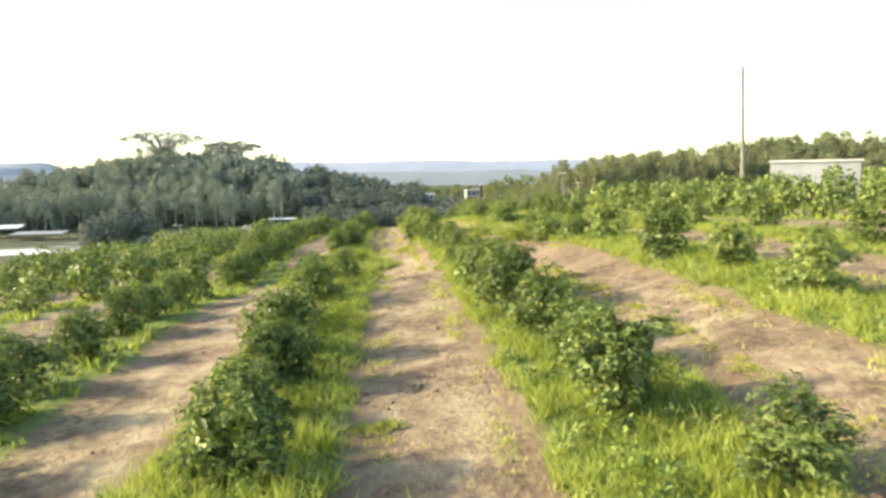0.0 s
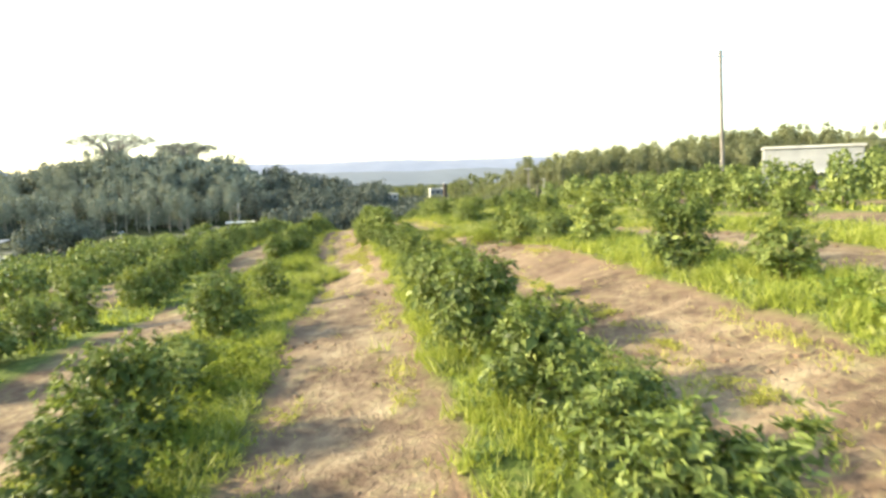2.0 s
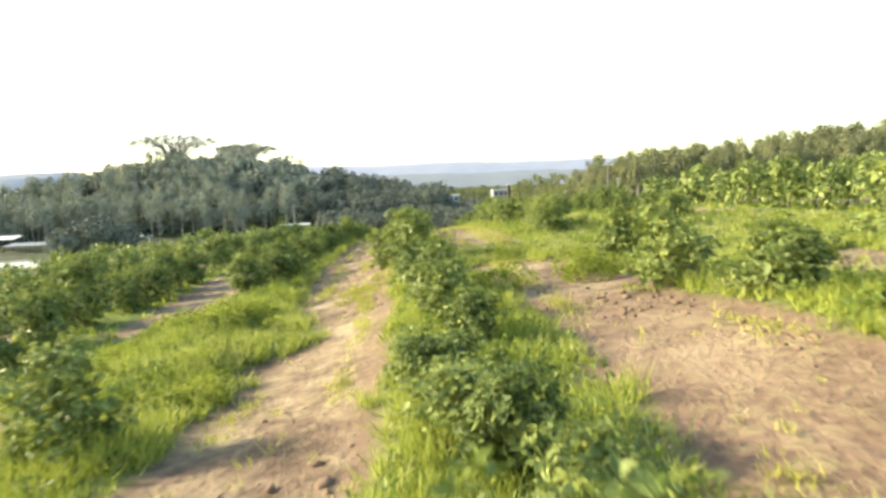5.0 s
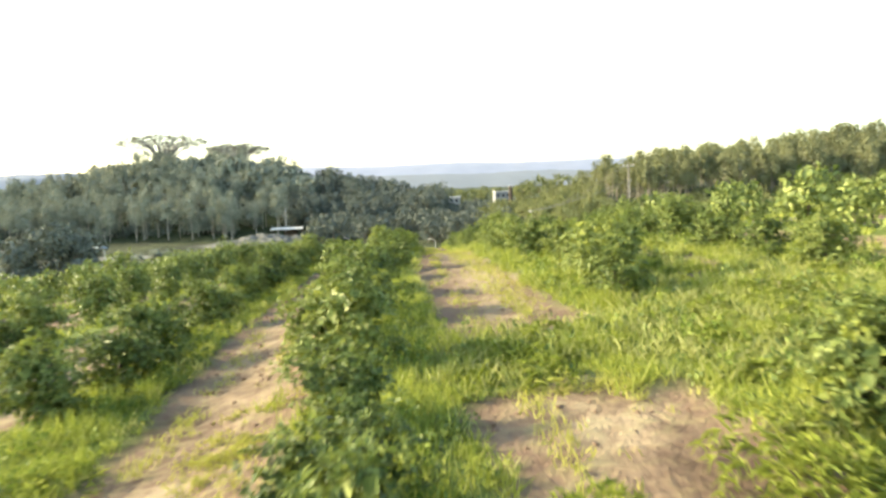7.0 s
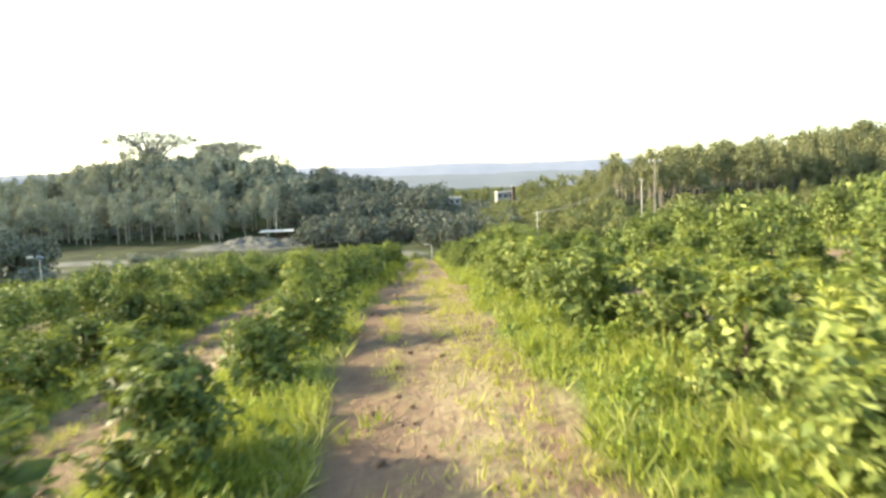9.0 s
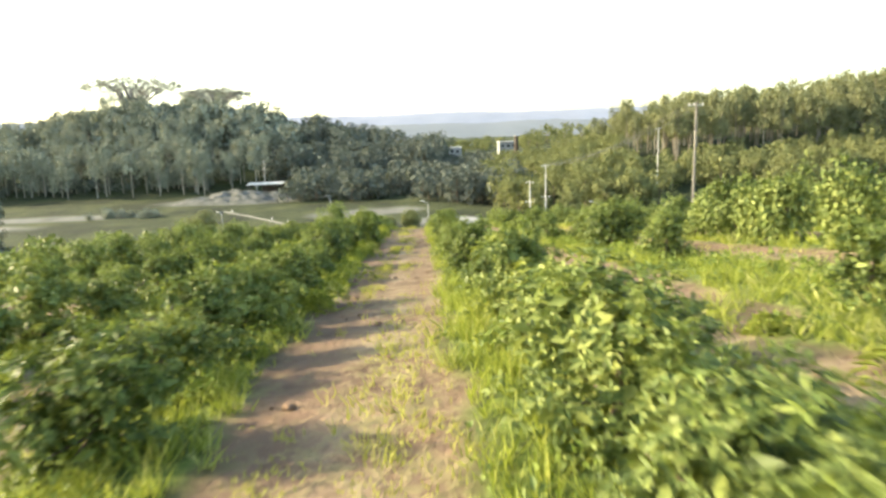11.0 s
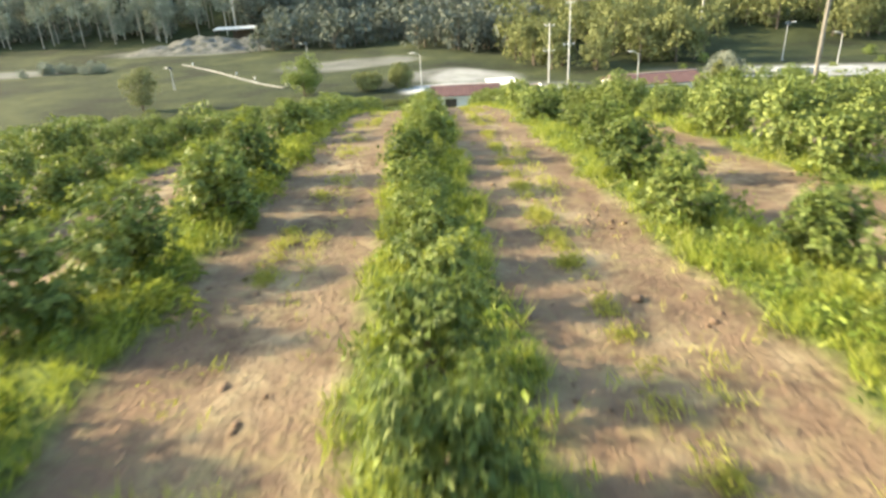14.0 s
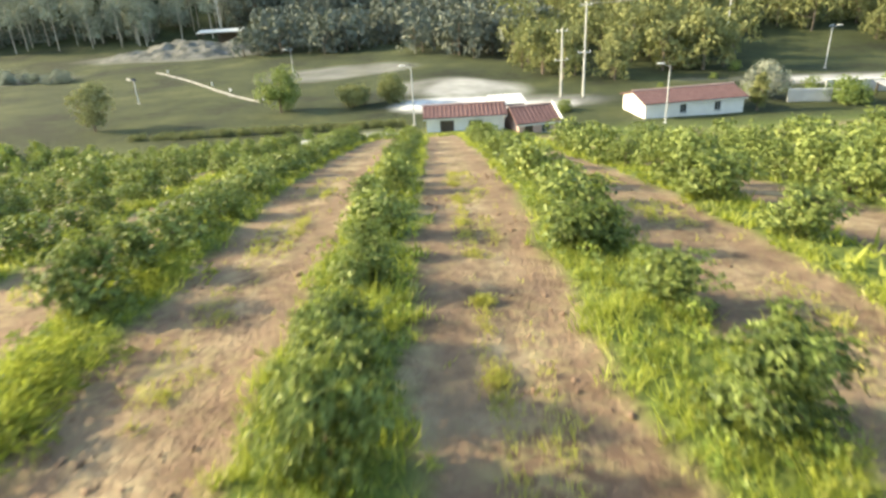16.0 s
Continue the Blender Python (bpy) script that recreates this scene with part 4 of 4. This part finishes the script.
tree(round_arrays(17, 3.0, 3.3, 60, 0.36), 62, 176, (LIGHTLEAF, BARK), "yellow-green shrub beside the white house", name="house_shrub")
r = np.random.default_rng(77)
scrub = []
for i in range(120):
    x = r.uniform(-66, 8)
    y = 165 + r.normal(0, 2.2) + 0.10 * max(0, -x)
    scrub.append((4 + int(r.integers(6)), x, y, float(height(x, y)) - 0.1, r.uniform(0, 6.28), r.uniform(0.5, 1.35) * (0.6 if x > -26 else 1), r.uniform(0.6, 1.1)))
for i in range(45):
    x, y = r.uniform(24, 110), 178 + r.normal(0, 9)
    if not (32 < x < 52 and 162 < y < 184):
        scrub.append((4 + int(r.integers(6)), x, y, float(height(x, y)) - 0.1, r.uniform(0, 6.28), r.uniform(0.5, 1.3), r.uniform(0.6, 1.0)))
v, f, s = baked(far_kinds, scrub)
tagged(new("scrub", mesh_of("scrub", v, f, [LIGHTLEAF, BARK, YOUNG], s)), "rough green scrub along the orchard's lower edge", "scrub", kind="stuff")

shrubs = [(4 + i % 3, -60 - 18 * i / 13 + r.normal(0, 1.5), 232 + r.normal(0, 2), 0, r.uniform(0, 6.28), r.uniform(0.9, 1.7), 0.8) for i in range(14)]
shrubs = [(k, x, y, float(height(x, y)) - 0.1, *q) for k, x, y, z, *q in shrubs]
v, f, s = baked(far_kinds, shrubs)
tagged(new("meadow_shrubs", mesh_of("meadow_shrubs", v, f, [HAZEDLEAF, BARK, HAZEDLEAF], s)), "low dark shrubs on the pale ground of the valley", "shrubs", kind="stuff")

# ---- houses ----
def ribbed_slab(bm, x0, x1, ya, za, yb, zb, thick, rib=0.45, lift=0.035):
    """One sloping sheet from the eave (ya, za) to (yb, zb), ribbed along its length."""
    n = max(6, int((x1 - x0) / rib)) * 4
    rows_ = []
    for i in range(n + 1):
        x, up = x0 + (x1 - x0) * i / n, lift if i % 4 in (1, 2) else 0.0
        rows_.append([bm.verts.new(q) for q in ((x, ya, za + up), (x, yb, zb + up), (x, yb, zb - thick), (x, ya, za - thick))])
    for p, q in zip(rows_, rows_[1:]):
        for k in range(4):
            bm.faces.new((p[k], q[k], q[(k + 1) % 4], p[(k + 1) % 4]))
    bm.faces.new(rows_[0])
    bm.faces.new(rows_[-1][::-1])


def gable_roof(x0, x1, y0, y1, eave, ridge, over=0.35, thick=0.12):
    """Two ribbed slopes that meet along the ridge."""
    bm = bmesh.new()
    ym = (y0 + y1) / 2
    ribbed_slab(bm, x0 - over, x1 + over, y0 - over, eave, ym, ridge, thick)
    ribbed_slab(bm, x0 - over, x1 + over, y1 + over, eave, ym + 0.002, ridge, thick)
    bmesh.ops.recalc_face_normals(bm, faces=bm.faces)
    return bm


def front_wall(x0, x1, y0, z0, eave, holes, t):
    """One wall with holes (u0, u1, z0, z1) through it."""
    bm = bmesh.new()
    us = sorted({x0, x1, *(h[0] for h in holes), *(h[1] for h in holes)})
    zs = sorted({z0, eave, *(h[2] for h in holes), *(h[3] for h in holes)})
    grid = [[bm.verts.new((u, y0, z)) for z in zs] for u in us]
    for i in range(len(us) - 1):
        for j in range(len(zs) - 1):
            if not any(h[0] <= us[i] and us[i + 1] <= h[1] and h[2] <= zs[j] and zs[j + 1] <= h[3] for h in holes):
                bm.faces.new((grid[i][j], grid[i + 1][j], grid[i + 1][j + 1], grid[i][j + 1]))
    made = bmesh.ops.extrude_face_region(bm, geom=bm.faces[:])["geom"]
    bmesh.ops.translate(bm, vec=(0, t, 0), verts=[v for v in made if isinstance(v, bmesh.types.BMVert)])
    bmesh.ops.delete(bm, geom=[v for v in bm.verts if not v.link_faces], context="VERTS")
    bmesh.ops.recalc_face_normals(bm, faces=bm.faces)
    return bm


def gable_end(a, y0, y1, z0, eave, ridge, t):
    bm = bmesh.new()
    p = [bm.verts.new(q) for q in ((a, y0 + t, z0), (a, y1 - t, z0), (a, y1 - t, eave), (a, (y0 + y1) / 2, ridge - 0.14), (a, y0 + t, eave))]
    q = [bm.verts.new(w.co + Vector((t, 0, 0))) for w in p]
    bm.faces.new(p)
    bm.faces.new(q[::-1])
    for k in range(5):
        bm.faces.new((p[k], q[k], q[(k + 1) % 5], p[(k + 1) % 5]))
    bmesh.ops.recalc_face_normals(bm, faces=bm.faces)
    return bm


def house(place, w, d, base, eave, ridge, holes, wall, label, verge=False, lower=None):
    root = empty("house", place)
    part("wall", front_wall(0, w, 0, base, eave, [h[:4] for h in holes], 0.2), wall, root, "plastered front wall")
    part("wall", box(0, w, d - 0.2, d, base, eave), wall, root, "plastered back wall")
    for a in (0, w - 0.2):
        part("wall", gable_end(a, 0, d, base, eave, ridge, 0.2), wall, root, "plastered gable wall")
    roof = part("roof", gable_roof(0, w, 0, d, eave, ridge), REDROOF, root, "weathered red tiled roof")
    part("ridge_cap", rod((-0.4, d / 2, ridge + 0.06), (w + 0.4, d / 2, ridge + 0.06), 0.09, 0.09, 6), PINKWALL, roof)
    if verge:
        for y in (-0.35, d + 0.35):
            part("verge", rod((w + 0.4, y, eave + 0.1), (w + 0.4, d / 2, ridge + 0.1), 0.16, 0.16, 4), WHITEWALL, roof, "white plastered verge")
    part("fascia", box(-0.3, w + 0.3, -0.33, -0.27, eave - 0.28, eave - 0.125), WHITEWALL, root, "pale fascia board")
    for u0, u1, z0, z1, kind in holes:
        win = part(kind, box(u0 + 0.05, u1 - 0.05, 0.12, 0.15, z0 + 0.05, z1 - 0.05), DARKGLASS if kind == "window" else TIMBER, root, "dark window pane" if kind == "window" else "dark timber door")
        bm = bmesh.new()
        for a, b, c, e in ((u0, u0 + 0.06, z0, z1), (u1 - 0.06, u1, z0, z1), (u0 + 0.06, u1 - 0.06, z1 - 0.06, z1), (u0 + 0.06, u1 - 0.06, z0, z0 + 0.06)):
            add_box(bm, a, b, 0.05, 0.118, c, e)
        if kind == "window":
            add_box(bm, (u0 + u1) / 2 - 0.025, (u0 + u1) / 2 + 0.025, 0.06, 0.118, z0 + 0.06, z1 - 0.06)
        part("frame", bm, STEEL if kind == "window" else TIMBER, win, "grey frame")
        if kind == "window":
            part("sill", box(u0 - 0.08, u1 + 0.08, -0.08, 0.05, z0 - 0.08, z0), CONCRETE, win)
    if lower is not None:
        part("plinth", box(-0.02, w + 0.02, -0.03, -0.004, base, base + 0.5), lower, root, "reddish painted plinth")
    return tagged(root, label, "house")


B = -18.3
house(pose(36.2, 172.6, 0, 0, 0, 7), 12.3, 6.4, B, -15.85, -14.95,
      [(4.3, 5.15, -17.3, -16.25, "window"), (8.6, 9.45, -17.3, -16.25, "window")],
      WHITEWALL, "long white plastered house with a red tiled roof")
house(pose(10.7, 168.0, 0, 0, 0, 0), 8.5, 4.6, -17.6, -15.05, -14.25,
      [(1.5, 3.0, -17.6, -15.5, "door"), (4.6, 6.2, -16.9, -15.6, "window")],
      WHITEWALL, "low white house with a red tiled roof at the orchard's foot", lower=PINKWALL)
house(pose(20.6, 166.4, 0, 0, 0, 11), 4.4, 5.2, -17.8, -15.85, -14.6,
      [(0.7, 1.6, -17.8, -16.1, "door"), (2.6, 3.6, -17.1, -16.2, "window")],
      PINKWALL, "reddish house with a red tiled roof and a white verge", verge=True)


def sheet_shed(place, w, d, base, top, label, fall=0.3, sheet=None):
    root = empty("shed", place)
    bm = bmesh.new()
    ribbed_slab(bm, -0.3, w + 0.3, -0.3, top - fall, d + 0.3, top, 0.06)
    bmesh.ops.recalc_face_normals(bm, faces=bm.faces)
    part("roof", bm, sheet or ROOFSHEET, root, "dull grey sheet roof" if sheet else "pale sheet roof")
    for x in (0.0, w / 2 - 0.1, w - 0.2):
        for y, zz in ((0.0, top - fall - 0.05), (d - 0.2, top - 0.1)):
            part("post", box(x, x + 0.2, y, y + 0.2, base, zz, 0.02), TIMBER, root)
    part("beam", box(0, w, 0.02, 0.18, top - fall - 0.3, top - fall - 0.08), TIMBER, root)
    return tagged(root, label, "shed")


hut = sheet_shed(pose(-49, 276.5, 0, 0, 0, 4), 11.0, 5.0, -18.5, -13.6, "open hut with a pale flat sheet roof by the gravel heaps", 0.35)
part("back_wall", box(4.0, 9.0, 4.7, 4.85, -18.5, -14.8), TIMBER, hut, "dark boarded back")

sheet_shed(pose(-158, 250, 0, 0, 0, 12), 21.0, 9.0, -18.4, -13.4, "open shed with a pale sheet roof at the valley's edge", 0.8)
sheet_shed(pose(-134, 243, 0, 0, 0, 6), 17.0, 7.0, -18.4, -15.2, "low open shed with a dull grey sheet roof", 0.6, GREYSHEET)
sheet_shed(pose(18.3, 170.2, 0, 0, 0, 4), 3.4, 2.6, -17.9, -14.0, "small lean-to with a bright sheet roof between two houses", 0.45)
sheet_shed(pose(66.5, 174.5, 0, 0, 0, -10), 11.0, 4.5, -18.2, -15.9, "low grey shed with a flat sheet roof beside the road", 0.25, GREYSHEET)

GREYWALL = plain("streaked_grey_render", (0.24, 0.245, 0.25), (0.36, 0.365, 0.37), 0.9, 0.85)
# grey walled tank house beside the upper orchard
tank = empty("tank_house", pose(31.0, 49.4, 0, 0, 0, -33))
zt = 3.75
part("wall", box(0, 5.9, 0, 4.0, 0.3, zt - 0.16, 0.04), GREYWALL, tank, "streaked pale grey rendered wall")
part("roof", box(-0.12, 6.02, -0.12, 4.12, zt - 0.16, zt, 0.02), CONCRETE, tank, "thin flat concrete roof")
part("canopy", box(1.6, 3.8, -0.9, -0.004, 1.9, 2.0, 0.01), ROOFSHEET, tank, "small pale canopy")
part("door", box(2.0, 3.2, -0.05, -0.004, 0.35, 1.8, 0.01), TIMBER, tank, "dark doorway")
tagged(tank, "plain pale grey concrete tank house among the trees", "tank house")

# pale buildings far down the valley
for x, y, w, d, top, label in ((9, 425, 22, 11, -8.2, "pale cream building far down the valley"), (50, 408, 9, 10, -5.6, "pale grey block far down the valley")):
    root = empty("far_building", pose(x, y, 0))
    part("wall", box(0, w, 0, d, -20, top, 0.05), GREYWALL, root)
    part("roof", box(-0.4, w + 0.4, -0.4, d + 0.4, top, top + 0.5, 0.05), CONCRETE, root)
    for lvl in (0, 1):
        for i in range(int(w / 3)):
            part("window", box(1 + i * 3, 2.4 + i * 3, -0.06, -0.005, top - 2.6 - lvl * 3.2, top - 1.2 - lvl * 3.2), DARKGLASS, root)
    tagged(root, label, "building")
chimney = empty("chimney", pose(58.5, 404, -18))
part("shaft", rod((0, 0, 0), (0, 0, 15.5), 1.3, 1.0, 12), TIMBER, chimney)
part("rim", rod((0, 0, 15.5), (0, 0, 15.9), 1.2, 1.2, 12), CONCRETE, chimney)
tagged(chimney, "dark upright stack beside the far grey block", "chimney")

# low walls
for x, y, w, turn, h, label in ((63, 182.5, 9, -8, 1.6, "low pale grey wall beside the road"), (56, 178.5, 5, -14, 1.5, "low cream wall beside the white house")):
    root = empty("garden_wall", pose(x, y, float(height(x, y)), 0, 0, turn))
    part("wall", box(0, w, 0, 0.25, -0.3, h, 0.02), CONCRETE, root)
    part("coping", box(-0.05, w + 0.05, -0.05, 0.3, h, h + 0.08, 0.02), WHITEWALL, root)
    tagged(root, label, "wall")


# ---- poles, lamps and cables ----
def utility_pole(x, y, top, label, arms=((0.5, 1.6),), lean=(0, 0), mat=None, radius=0.15):
    z = float(height(x, y))
    root = empty("utility_pole", Matrix.Translation((x, y, z)))
    mat = mat or CONCRETE
    tip = Vector((lean[0], lean[1], top - z))
    part("pole", rod((0, 0, -0.5), tip, radius, radius * 0.7, 10), mat, root, "slender tapering pole")
    ends = []
    for down, w in arms:
        c = tip - Vector((0, 0, down))
        arm = part("crossarm", box(c.x - w / 2, c.x + w / 2, c.y + 0.10, c.y + 0.20, c.z - 0.05, c.z + 0.05, 0.01), STEEL, root, "steel crossarm")
        for s in (-0.45, -0.1, 0.45):
            q = Vector((c.x + s * w, c.y + 0.15, c.z + 0.051))
            part("insulator", rod(q, q + Vector((0, 0, 0.22)), 0.06, 0.045, 8), WHITEWALL, arm, "white insulator")
            ends.append(Vector((x, y, z)) + q + Vector((0, 0, 0.22)))
    tagged(root, label, "utility pole", "power line")
    return ends


def cables(a, b, sag):
    for p, q in zip(a, b):
        pts = []
        for i in range(17):
            t = i / 16
            w = p.lerp(q, t)
            pts.append((w.x, w.y, w.z - sag * 4 * t * (1 - t)))
        v, f = tube(pts, [0.018] * 17, 5)
        tagged(new("power_cable", mesh_of("power_cable", v, f, WIRE)), "thin sagging dark power cable between poles", "cable", "power line")


utility_pole(-44.6, 283, -6.4, "tall pale pole behind the open hut", arms=((0.4, 1.2),), radius=0.14)
utility_pole(40.95, 70.7, 14.3, "tall slender grey utility pole on the upper orchard", arms=((0.6, 1.1),), lean=(-0.6, 0), mat=DARKPOLE, radius=0.22)
e2 = utility_pole(35.6, 126.75, 3.55, "grey concrete utility pole with a crossarm above the houses", arms=((0.3, 1.5),), mat=DARKPOLE, radius=0.15)
utility_pole(29.4, 188.5, -8.6, "pale utility pole with crossarms beside the yard", arms=((0.4, 1.5), (4.2, 1.8)))
eb = utility_pole(32.3, 187.5, -5.4, "pale utility pole with crossarms beside the yard", arms=((0.4, 1.5), (6.4, 1.8)))
ec = utility_pole(68, 225, 0.6, "grey utility pole at the edge of the slope woods", arms=((0.3, 1.5),))
cables(eb[:3], e2[:3], 1.6)
cables(eb[:3], ec[:3], 1.0)


def street_lamp(x, y, top, turn, label):
    z = float(height(x, y))
    h = top - z
    root = empty("street_lamp", pose(x, y, z, 0, 0, turn))
    part("pole", rod((0, 0, -0.3), (0, 0, h - 0.3), 0.09, 0.055, 10), STEEL, root)
    arm = part("arm", rod((0, 0, h - 0.4), (0.9, 0, h), 0.045, 0.035, 8), STEEL, root)
    bm = box(0.75, 1.45, -0.16, 0.16, h - 0.06, h + 0.06, 0.03)
    part("lamp_head", bm, WHITEWALL, arm, "pale lamp head")
    bm = box(-0.5, 0.3, -0.35, 0.35, h - 0.02, h + 0.03, 0.01)
    bmesh.ops.rotate(bm, verts=bm.verts, cent=(0, 0, h), matrix=Matrix.Rotation(radians(-25), 3, "Y"))
    part("solar_panel", bm, DARKGLASS, root, "tilted dark solar panel")
    part("base_plate", box(-0.2, 0.2, -0.2, 0.2, -0.1, 0.06, 0.02), CONCRETE, root)
    tagged(root, label, "street lamp", "street lamps")


for x, y, top, turn in ((-37.9, 127.3, -5.6, 180), (9.2, 174.6, -10.3, 200), (37.6, 169.7, -10.9, 180), (-35, 202, -14.2, 150), (78, 192, -12.5, 180), (-15, 226, -13.6, 180), (73, 200, -11.5, 0)):
    street_lamp(x, y, top, turn, "grey steel street lamp with a pale head")

# the bank of gravel and spoil below the hut
u, w = np.meshgrid(np.linspace(-1, 1, 70), np.linspace(-1, 1, 34))
bx, by = -50 + u * 21, 264 + w * 10
hz = 0
for cx, cy, sx, sy, h in ((-62, 262, 6, 4, 1.5), (-54, 266, 5, 4, 2.6), (-46, 267, 6, 5, 2.9), (-37, 268, 5, 4, 1.8), (-50, 259, 9, 3, 1.3), (-42, 261, 4, 3, 1.2)):
    hz = hz + h * np.exp(-((bx - cx) / sx) ** 2 - ((by - cy) / sy) ** 2)
hz = hz * (1 + 0.25 * ripples(bx, by, 5, 91)) + 0.18 * ripples(bx, by, 2.4, 92) * smooth(0.2, 1.2, hz)
rim = smooth(0.8, 1.0, np.maximum(np.abs(u), np.abs(w)))
vv = np.stack([bx, by, height(bx, by) + hz * (1 - rim) - 0.25 - 0.3 * rim], -1).reshape(-1, 3)
i = np.arange(70 * 34).reshape(34, 70)
ff = np.stack([i[:-1, :-1], i[:-1, 1:], i[1:, 1:], i[1:, :-1]], -1).reshape(-1, 4)
tagged(new("gravel_bank", mesh_of("gravel_bank", vv, ff, RUBBLE)), "uneven bank of pale grey gravel and spoil below the open hut", "gravel bank")

TRODDEN = plain("trodden_gravel", (0.12, 0.115, 0.095), (0.40, 0.385, 0.35), 0.6, 0.95, 0.6, 0.03)
# the pale footpath across the meadow, with white marker stones
u, w = np.meshgrid(np.linspace(0, 1, 60), np.linspace(-1, 1, 5))
fx = -45 + 31 * u + 0.5 * np.sin(u * 5.0) + w * (0.45 + 0.2 * ripples(u * 40, w * 3, 4, 96)) * 0.78
fy = 236 - 39 * u + 0.4 * np.sin(u * 7.0) + w * (0.45 + 0.2 * ripples(u * 40, w * 3, 4, 97)) * 0.62
fz = height(fx, fy) + 0.12 - 0.14 * np.abs(w) ** 4
i = np.arange(300).reshape(5, 60)
ff = np.stack([i[:-1, :-1], i[:-1, 1:], i[1:, 1:], i[1:, :-1]], -1).reshape(-1, 4)
tagged(new("footpath", mesh_of("footpath", np.stack([fx, fy, fz], -1).reshape(-1, 3), ff, TRODDEN, smoothed=True)), "narrow pale gravel footpath across the meadow", "path", kind="structure")
for u in (0.05, 0.52, 0.71, 0.97):
    x, y = -45 + 31 * u + 0.5 * math.sin(u * 5.0) + 0.9, 236 - 39 * u + 0.4 * math.sin(u * 7.0) + 0.8
    z = float(height(x, y))
    stone = empty("marker_stone", pose(x, y, z, 0, 0, 40 * u))
    part("block", box(-0.15, 0.15, -0.12, 0.12, -0.2, 0.48, 0.05), WHITEWALL, stone)
    part("cap", box(-0.18, 0.18, -0.15, 0.15, 0.484, 0.54, 0.02), CONCRETE, stone)
    tagged(stone, "small white painted marker stone beside the footpath", "marker stone", "stones along the footpath")

# low leafy strip along the orchard's foot, added for the bank's dark shadowed edge
r = np.random.default_rng(83)
x = np.concatenate([r.uniform(-26, 8.5, 190), r.uniform(-6, 8.5, 50)])
y = 174.6 - 0.10 * x + r.normal(0, 0.28, 240)
c = np.stack([x, y, height(x, y) + r.uniform(0.2, 0.62, 240)], -1)
v, f = clumps(c, r.uniform(0.35, 0.55, 240), 40, 0.22, 0.13, r, hollow=0.4, rise=0.3)
tagged(new("hedge", mesh_of("hedge", v, f, SLOPELEAF)), "low row of dark leaves standing in for the shadowed edge of the bank", "hedge")
